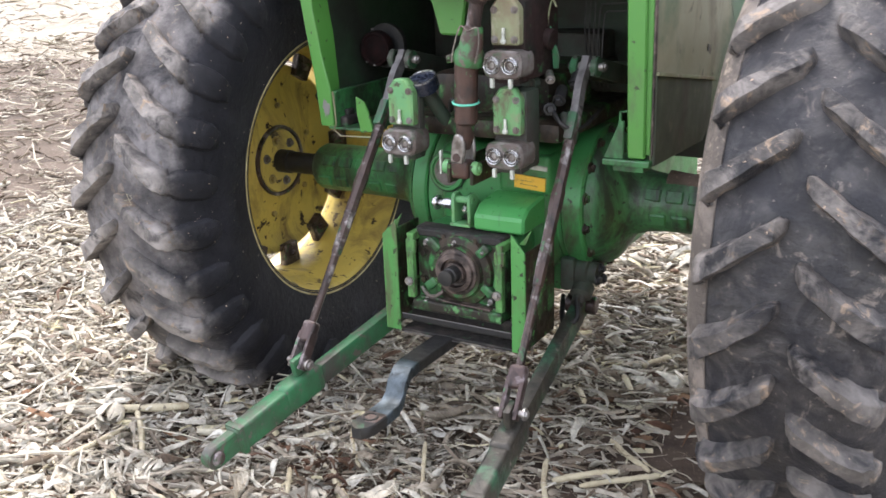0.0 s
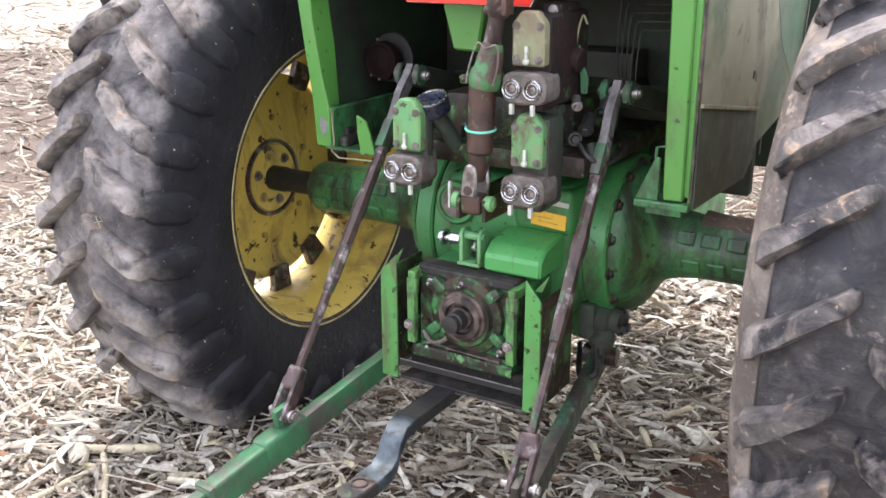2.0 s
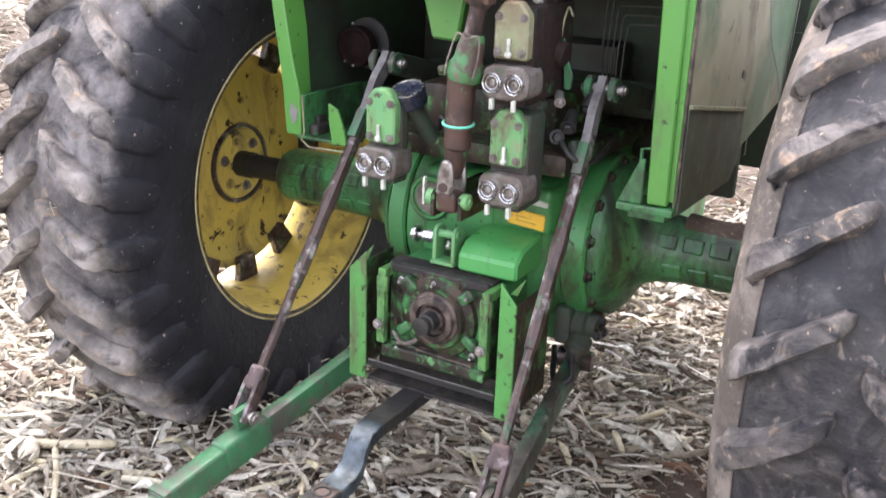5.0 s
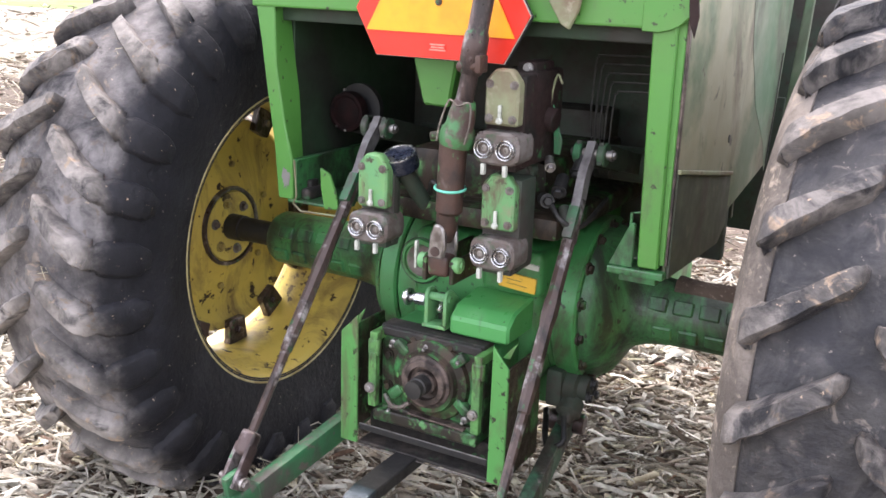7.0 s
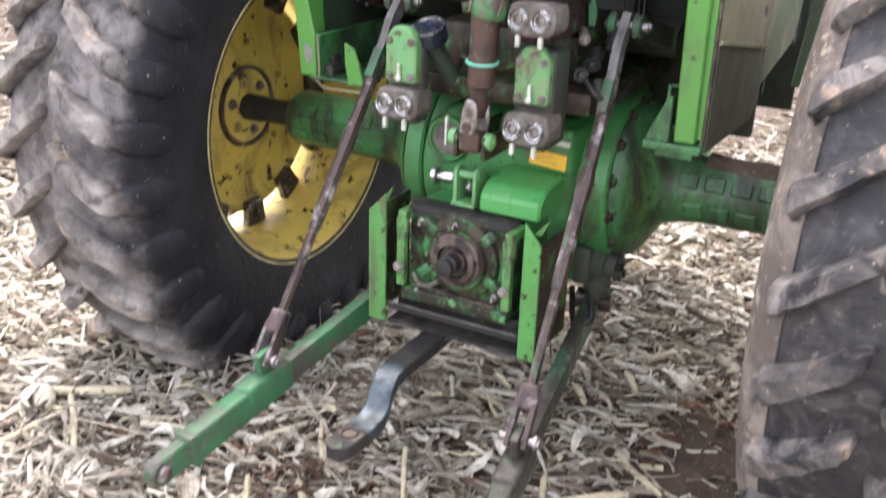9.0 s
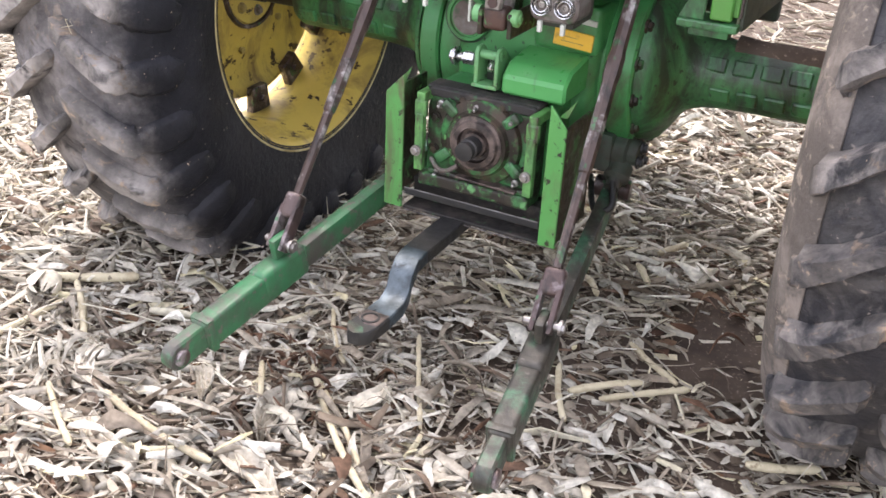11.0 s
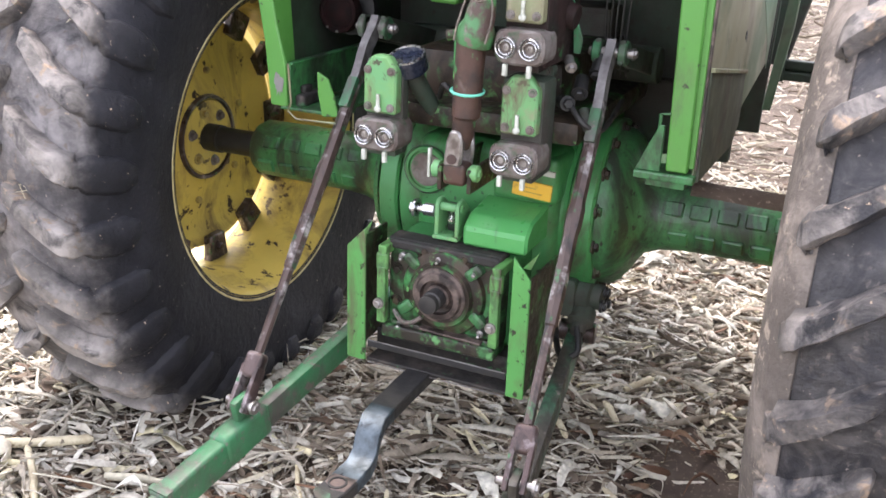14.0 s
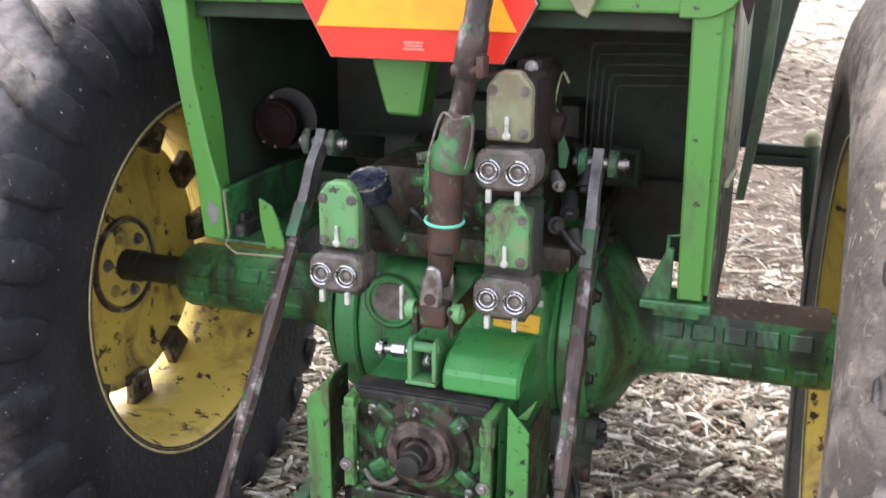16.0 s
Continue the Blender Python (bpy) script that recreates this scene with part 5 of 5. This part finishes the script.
# ---- hydraulic outlets ----
def build_outlet(x, z, y, plate_z0, plate_z1, mat, inner, deep=0.26):
    blk = part("hydraulic_outlet", plate(ring_outline(x, z, 0.118, 0.078, 0.024), y - 0.0, y + 0.09, 0.006), BLOCK, tractor, "brown cast hydraulic outlet block with two couplers", 35)
    for s in (-0.028, 0.028):
        cx = x + s
        part("coupler", lathe([(0, 0.0245), (0.010, 0.024), (0.012, 0.0225), (0.010, 0.0205), (-0.006, 0.0195), (-0.006, 0.0165)], (cx, y, z), (cx, y - 1, z), 28), CHROME, blk, "bright steel quick coupler", 30)
        part("coupler_sleeve", lathe([(-0.006, 0.0172), (0.008, 0.0170), (0.009, 0.0155), (0.008, 0.0140), (-0.010, 0.0130)], (cx, y, z), (cx, y - 1, z), 28), CHROME, blk, "", 30)
        part("coupler_socket", lathe([(-0.004, 0.0205), (-0.004, 0.0), ], (cx, y, z), (cx, y - 1, z), 24), BLACK, blk, "dark coupler socket", 30)
        part("poppet", lathe([(-0.004, 0.0085), (0.003, 0.0075), (0.0035, 0.0045), (0.001, 0.004), (0.001, 0)], (cx, y, z), (cx, y - 1, z), 14), STEEL, blk, "", 35)
        part("release_tab", box((cx - 0.005, y - 0.008, z - 0.062), (cx + 0.005, y + 0.004, z - 0.036), 0.002), WHITE, blk, "pale release tab")
    body = part("valve_body", join(box((x - 0.055, y + 0.05, z - 0.05), (x + 0.05, y + deep, plate_z1 - 0.012), 0.015), box((x - 0.04, y + 0.03, z - 0.055), (x + 0.04, y + 0.09, z - 0.035), 0.004)), inner, blk, "oily valve casting", 40)
    w = 0.043
    top = plate_z1
    cov = part("lever_plate", plate([(x - w, plate_z0), (x + w, plate_z0), (x + w, top - 0.03), (x + w * 0.45, top), (x - w * 0.45, top), (x - w, top - 0.03)], y + 0.02, y + 0.055, 0.005), mat, blk, "pale painted cover plate", 35)
    for bx, bz in ((-0.7, plate_z0 + 0.016), (0.7, plate_z0 + 0.016), (-0.72, top - 0.035), (0.72, top - 0.035)):
        part("cover_bolt", bolt((x + bx * w, y + 0.02, bz), (0, -1, 0), 0.007, 0.006), BLOCK, cov)
    part("dust_tab", join(rod((x, y + 0.018, plate_z0 + 0.012), (x, y + 0.006, plate_z0 + 0.012), 0.008, seg=14), box((x - 0.004, y + 0.010, plate_z0 + 0.012), (x + 0.004, y + 0.018, plate_z0 + 0.048), 0.002)), WHITE, cov, "small white pin")


build_outlet(0.191, 1.283, -0.505, 1.335, 1.465, TAN, MAROON)
build_outlet(0.193, 1.028, -0.505, 1.085, 1.220, SCUFFED, DARKGREEN, 0.14)
build_outlet(-0.161, 1.040, -0.505, 1.090, 1.228, LEVER, DARKGREEN, 0.085)

vbox = part("valve_box", join(box((0.128, -0.40, 1.30), (0.243, -0.235, 1.458), 0.014), box((0.175, -0.38, 1.445), (0.230, -0.27, 1.478), 0.012), rod((0.232, -0.32, 1.34), (0.262, -0.32, 1.335), 0.030, seg=18)), MAROON, tractor, "grimy dark brown valve body with old green paint", 40)
part("valve_bolt", bolt((0.209, -0.385, 1.462), (0, -1, 0), 0.009, 0.008), STEEL, vbox)
part("linkage_wire", tube(curve([(0.268, -0.31, 1.425), (0.254, -0.31, 1.445), (0.242, -0.31, 1.395), (0.240, -0.31, 1.352)], 5), 0.003, 6), TAN, tractor, "thin pale linkage wire", 60)
part("linkage_strap", plate([(0.235, 1.372), (0.244, 1.372), (0.258, 1.32), (0.272, 1.285), (0.268, 1.25), (0.252, 1.25), (0.248, 1.30)], -0.30, -0.292, 0.002), TEAL, tractor, "worn green linkage strap")
for p, q, r, mat in (((0.209, -0.33, 1.213), (0.209, -0.37, 1.213), 0.020, DARKGREEN), ((0.274, -0.28, 1.19), (0.285, -0.33, 1.165), 0.017, BLACK), ((0.232, -0.30, 1.135), (0.26, -0.34, 1.14), 0.016, BLACK),
                     ((0.30, -0.22, 1.235), (0.30, -0.25, 1.20), 0.018, BLACK), ((0.245, -0.31, 1.24), (0.262, -0.34, 1.225), 0.012, STEEL), ((0.29, -0.3, 1.12), (0.31, -0.33, 1.09), 0.015, DARKGREEN)):
    part("hose_fitting", join(rod(p, q, r, seg=14), bolt(q, Vector(q) - Vector(p), r * 0.8, 0.014)), mat, tractor, "oily hydraulic fitting", 35)
for pts in (((0.26, -0.33, 1.14), (0.31, -0.36, 1.10), (0.34, -0.30, 1.08), (0.33, -0.1, 1.11)), ((-0.06, -0.36, 1.12), (-0.03, -0.40, 1.16), (0.0, -0.38, 1.12), (0.01, -0.3, 1.08))):
    part("hydraulic_hose", tube(curve(pts, 6), 0.007, 8), BLACK, tractor, "black hydraulic hose", 60)

# filler cap
n1, n2 = Vector((-0.075, -0.33, 1.06)), Vector((-0.119, -0.405, 1.185))
neck = part("filler_neck", rod(n1, n2, 0.020, 0.024), DARKGREEN, tractor, "dark filler neck", 35)
w = Vector((-0.05, -0.40, 0.91)).normalized()
part("filler_cap", lathe([(0, 0), (0, 0.043), (0.004, 0.046), (0.042, 0.046), (0.044, 0.043), (0.042, 0.040), (0.042, 0)], n2, n2 + w, 32), CAPBLUE, neck, "dark blue filler cap", 35)
part("cap_rim", lathe([(0.041, 0.0455), (0.045, 0.045), (0.045, 0.040), (0.0425, 0.039)], n2, n2 + w, 32), CHROME, neck, "bright cap rim", 35)
part("cap_band", lathe([(0.004, 0.0395), (0.007, 0.041), (0.010, 0.0395)], n2, n2 + w, 32), CHROME, neck, "", 35)

# ---- platform frame and fenders ----
Y0 = -0.385
flange = bmesh.new()
rows = []
for z, xa, xb in ((1.046, -0.490, -0.512), (1.15, -0.492, -0.513), (1.252, -0.517, -0.519), (1.334, -0.531, -0.524), (1.414, -0.543, -0.536), (1.492, -0.546, -0.546), (1.60, -0.549, -0.556)):
    rows.append([flange.verts.new(v) for v in ((xa, Y0 + 0.004, z), (xb, Y0 + 0.078, z), (xb - 0.006, Y0 + 0.078, z), (xa - 0.006, Y0 + 0.004, z))])
for A, B in zip(rows, rows[1:]):
    for q in range(4):
        flange.faces.new((A[q], A[(q + 1) % 4], B[(q + 1) % 4], B[q]))
flange.faces.new(rows[0])
flange.faces.new(rows[-1])
bmesh.ops.recalc_face_normals(flange, faces=flange.faces)
frame_l = part("fender_post", plate([(-0.541, 1.045), (-0.490, 1.045), (-0.491, 1.15), (-0.516, 1.252), (-0.543, 1.414), (-0.547, 1.60), (-0.614, 1.60), (-0.594, 1.48), (-0.577, 1.353), (-0.554, 1.202)], Y0, Y0 + 0.012, 0.003), POST, tractor, "green fender post of bent sheet steel")
part("post_flange", flange, POST, frame_l, "green inner flange of the post", 40)
rng = random.Random(12)
outline = []
for k in range(22):
    a, r = 2 * math.pi * k / 22, rng.uniform(0.55, 1.1)
    outline.append((-0.513 + 0.017 * r * math.cos(a), 1.105 + 0.034 * r * math.sin(a)))
part("scuff", plate(outline, Y0 - 0.0010, Y0 + 0.002, 0.0), GREYBAR, frame_l, "grey patch rubbed through the paint")
foot = part("post_foot", join(box((-0.492, Y0 + 0.014, 1.043), (-0.486, 0.02, 1.157), 0.002), box((-0.50, Y0 + 0.014, 1.153), (-0.478, 0.02, 1.159), 0.002), box((-0.52, Y0 + 0.014, 1.033), (-0.36, 0.0, 1.042), 0.003)), GREEN, frame_l, "green foot bracket")
part("bracket_fin", plate([(-0.388, 1.030), (-0.340, 1.035), (-0.352, 1.085), (-0.370, 1.130), (-0.402, 1.146), (-0.400, 1.09)], Y0 + 0.008, Y0 + 0.018, 0.002), POST, foot, "bright green fin on the bracket")
part("foot_edge", tube([(-0.481, Y0 - 0.004, 1.160), (-0.474, Y0 - 0.004, 1.06), (-0.485, Y0 - 0.004, 1.036), (-0.458, Y0 - 0.006, 1.018), (-0.33, Y0 - 0.006, 1.022)], 0.0028, 6), TAN, foot, "thin pale edge line of the bracket")
part("foot_lump", join(box((-0.484, -0.36, 1.040), (-0.455, -0.24, 1.075), 0.014, seg=3), box((-0.484, -0.33, 1.05), (-0.468, -0.29, 1.094), 0.007, seg=3)), GRIME, frame_l, "lump of grime on the bracket", 60)
frame_r = part("fender_post", join(plate([(0.514, 1.025), (0.563, 1.025), (0.556, 1.60), (0.500, 1.60)], Y0, Y0 + 0.03, 0.004), plate([(0.556, 1.035), (0.5745, 1.035), (0.5745, 1.60), (0.551, 1.60)], Y0 + 0.012, Y0 + 0.022, 0.002)), POST, tractor, "green fender post of bent sheet steel")
part("post_foot", join(box((0.444, Y0 - 0.010, 1.003), (0.580, Y0 + 0.085, 1.022), 0.005), box((0.470, Y0 + 0.006, 0.985), (0.560, Y0 + 0.07, 1.006), 0.004), plate([(0.444, 1.022), (0.502, 1.022), (0.502, 1.128), (0.490, 1.128)], Y0 + 0.0, Y0 + 0.01, 0.002),
                       tube([(0.490, Y0 + 0.005, 1.03), (0.490, Y0 + 0.005, 1.152), (0.512, Y0 + 0.005, 1.155)], 0.004, 6)), GREEN, frame_r, "green foot bracket")
beam = part("cross_beam", join(box((-0.621, Y0 - 0.004, 1.569), (0.49, Y0 + 0.04, 1.70), 0.006),
                               plate([(0.478, 1.563), (0.518, 1.562), (0.546, 1.569), (0.569, 1.583), (0.588, 1.604), (0.601, 1.632), (0.608, 1.665), (0.610, 1.70), (0.478, 1.70)], Y0 - 0.008, Y0 - 0.001, 0.002)), POST, tractor, "green cross beam over the hitch")
# Shade below the beam is put into this flange's colour.
part("beam_flange", box((-0.57, Y0 + 0.042, 1.533), (0.57, Y0 + 0.10, 1.60), 0.004), DIMGREEN, beam, "lower flange of the beam, shade put in its colour")
part("bent_flap", plate([(0.282, 1.72), (0.355, 1.70), (0.336, 1.60), (0.316, 1.557), (0.296, 1.567), (0.262, 1.62)], Y0 - 0.03, Y0 - 0.018, 0.003), TAN, beam, "bent pale green bracket")
part("fender_panel", plate([(-0.370, 1.005), (0.10, 0.985), (0.22, 1.058), (0.67, 1.12), (0.80, 1.50), (0.86, 1.78), (-0.370, 1.78)], 0.570, 0.578, 0.002, "x"), PANEL, frame_r, "faded, stained inner fender panel")
part("fender_edge", plate([(0.580, 0.96), (0.606, 0.96), (0.640, 1.22), (0.664, 1.78), (0.640, 1.78), (0.605, 1.22)], 0.72, 0.74, 0.003), FADED, frame_r, "dull green panel edge")
part("panel_lip", plate([(-0.366, 1.252), (-0.366, 1.262), (0.17, 1.176), (0.17, 1.166)], 0.582, 0.592, 0.001, "x"), TAN, frame_r, "pale ledge strip")
part("lower_panel", plate([(-0.366, 1.005), (0.09, 0.988), (0.17, 1.03), (0.17, 1.166), (-0.366, 1.252)], 0.5785, 0.586, 0.001, "x"), LOWPANEL, frame_r, "")
part("hanging_strap", plate([(0.577, 1.67), (0.597, 1.67), (0.606, 1.60), (0.599, 1.553), (0.585, 1.59)], Y0 - 0.020, Y0 - 0.014, 0.002), MAROON, frame_r, "dark brown rubber strap")
part("panel_strip", plate([(0.20, 1.78), (0.30, 1.50), (0.42, 1.33), (0.60, 1.20), (0.664, 1.10), (0.70, 1.14), (0.79, 1.49), (0.85, 1.76)], 0.5783, 0.5790, 0.0, "x"), FADED, frame_r, "darker green strip of the panel")
part("panel_seam", plate([(0.66, 1.12), (0.668, 1.12), (0.737, 1.469), (0.729, 1.469)], 0.5818, 0.585, 0.0, "x"), BLACK, frame_r, "dark seam")
part("post_channel", box((0.5750, Y0 + 0.012, 1.035), (0.5815, Y0 + 0.03, 1.60), 0.002), GREASE, frame_r, "rusty groove beside the post")
part("panel_dent", lathe([(0, 0.0), (0.0, 0.012), (0.0015, 0.010), (0.0015, 0)], (0.5785, 0.131, 1.27), (1, 0.131, 1.27), 14), BLACK, frame_r, "dark rust hole")
# Far fender plates are coloured dark to stand in for shade.
part("far_fender", plate([(0.42, 1.05), (0.605, 1.06), (0.655, 1.28), (0.711, 1.54), (0.78, 1.85), (0.42, 1.85)], 1.03, 1.045, 0.004), DARKGREEN, frame_r, "front part of the fender, shade put in its colour")
part("fender_brace", plate([(0.30, 0.818), (0.551, 0.818), (0.56, 1.3), (0.30, 1.3)], 1.0, 1.02, 0.002), DARKGREEN, frame_r, "plate behind the panel, shade put in its dark green")
part("far_fender", plate([(0.15, 1.03), (0.3, 1.03), (0.9, 1.1), (0.9, 1.85), (0.15, 1.85)], -0.64, -0.625, 0.003, "x"), DARKGREEN, frame_l, "far side of the fender, coloured dark for shade")
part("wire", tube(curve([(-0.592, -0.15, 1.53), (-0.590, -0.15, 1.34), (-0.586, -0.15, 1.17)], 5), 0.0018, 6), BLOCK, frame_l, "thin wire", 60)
# Darker green carries the shade on this inner face.
part("inner_return", box((-0.546, Y0 + 0.079, 1.10), (-0.539, 0.356, 1.70), 0.002), DIMGREEN, frame_l, "inner face of the fender, shade put in its green")
# Unseen floor, added as a lid so the bay below stays dark.
part("platform_floor", box((-0.66, Y0 + 0.045, 1.705), (0.55, 0.95, 1.75), 0.006), DARKGREEN, tractor, "unseen platform floor, added to keep light out of the bay")
# Dark sheet and filler blocks added where the bay lies in shade.
back = part("platform_back", box((-0.622, 0.358, 1.0), (0.560, 0.38, 1.70), 0.004), DARKGREEN, tractor, "sheet closing the bay, shade put in its dark green")
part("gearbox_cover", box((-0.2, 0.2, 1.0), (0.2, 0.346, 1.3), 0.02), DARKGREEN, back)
part("dark_filler", box((0.22, 0.30, 0.88), (0.555, 0.346, 1.1), 0.01), DARKGREEN, back)
part("dark_filler", box((-0.58, 0.30, 0.92), (-0.22, 0.346, 1.1), 0.01), DARKGREEN, back)
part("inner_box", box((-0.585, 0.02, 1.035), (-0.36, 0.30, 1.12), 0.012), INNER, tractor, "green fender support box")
part("seat_support", plate([(-0.160, 1.62), (-0.158, 1.45), (-0.126, 1.338), (-0.049, 1.336), (-0.030, 1.45), (-0.025, 1.62)], -0.30, -0.22, 0.006), POST, tractor, "olive green support bracket")
part("rockshaft_housing", join(box((-0.25, -0.36, 1.04), (0.30, 0.35, 1.10), 0.02), box((-0.2, -0.25, 1.08), (0.22, 0.35, 1.22), 0.04)), CAST, tractor, "oily green rockshaft housing", 40)
lamp = part("tail_lamp", lathe([(0, 0), (0, 0.060), (0.03, 0.058), (0.034, 0.050), (0.028, 0.044), (0.036, 0.030), (0.040, 0)], (-0.475, -0.12, 1.268), (-0.475, -1, 1.268), 28), REDLENS, tractor, "dull dark red round lamp", 35)
for x, z in ((-0.505, 1.225), (-0.475, 1.215), (-0.478, 1.335)):
    part("lamp_screw", bolt((x, -0.152, z), (0, -1, 0), 0.004, 0.004, False), STEEL, lamp)
part("lamp_bracket", lathe([(-0.02, 0.0), (-0.02, 0.075), (0.0, 0.075), (0.0, 0.0)], (-0.462, -0.10, 1.275), (-0.462, -1, 1.275), 24), BLACK, lamp, "dark lamp bracket", 35)
for i in range(5):
    x, z = 0.272 + 0.014 * i, 1.484 - 0.022 * i
    part("hydraulic_pipe", tube([*curve([(0.54, -0.10, z + 0.006), (x + 0.03, -0.10, z), (x + 0.006, -0.10, z - 0.006), (x, -0.10, z - 0.03), (x - 0.004, -0.10, z - 0.16), (x - 0.02, 0.0, 1.15)], 5)], 0.0022, 8), DIMPIPE, tractor, "thin bent grey hydraulic pipe", 60)
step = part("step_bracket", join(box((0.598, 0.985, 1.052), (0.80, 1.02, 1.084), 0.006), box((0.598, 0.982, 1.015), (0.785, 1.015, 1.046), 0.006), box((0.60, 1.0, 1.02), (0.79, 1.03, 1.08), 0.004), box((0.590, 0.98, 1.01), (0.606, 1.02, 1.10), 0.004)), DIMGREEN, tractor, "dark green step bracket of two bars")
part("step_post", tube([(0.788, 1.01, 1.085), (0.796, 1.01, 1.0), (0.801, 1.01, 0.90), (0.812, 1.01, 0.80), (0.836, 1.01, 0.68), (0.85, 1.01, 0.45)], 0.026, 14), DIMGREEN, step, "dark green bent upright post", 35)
part("knob", lathe([(0, 0), (0, 0.025), (0.03, 0.028), (0.05, 0.015), (0.055, 0)], (0.788, 1.01, 1.082), (0.788, 1.01, 2), 16), TAN, step, "pale knob", 40)

# ---- slow-vehicle emblem ----
cx, ye = -0.018, -0.42
hexa = [(-0.178, 1.47), (0.178, 1.47), (0.24, 1.582), (0.052, 1.90), (-0.052, 1.90), (-0.24, 1.582)]
sign = part("slow_vehicle_emblem", plate([(cx + a, b) for a, b in hexa], ye, ye + 0.006, 0.001), REDFLUO, tractor, "red and orange slow-vehicle triangle emblem")
part("emblem_centre", plate([(cx + a, b) for a, b in ((-0.205, 1.53), (0.205, 1.53), (0.03, 1.855), (-0.03, 1.855))], ye - 0.005, ye - 0.001, 0.0), ORANGEFLUO, sign, "bright orange middle triangle")
for k in range(3):
    w = (0.022, 0.018, 0.021)[k]
    part("emblem_print", plate([(cx - w, 1.489 + 0.0065 * k), (cx + w, 1.489 + 0.0065 * k), (cx + w, 1.4925 + 0.0065 * k), (cx - w, 1.4925 + 0.0065 * k)], ye - 0.004, ye - 0.001, 0.0), PALEPRINT, sign, "thin pale bar of print")
part("emblem_border", plate([(cx + 1.007 * a, 1.62 + 1.007 * (b - 1.62)) for a, b in hexa], ye + 0.0035, ye + 0.0065, 0.0), WHITE, sign, "thin pale border")
part("emblem_bolt", bolt((cx + 0.002, ye - 0.006, 1.605), (0, -1, 0), 0.006, 0.004), RUST, sign)
part("emblem_edge", plate([(cx + 1.02 * a, 1.62 + 1.02 * (b - 1.62)) for a, b in hexa], ye + 0.007, ye + 0.014, 0.001), BLACK, sign, "dark backing plate")
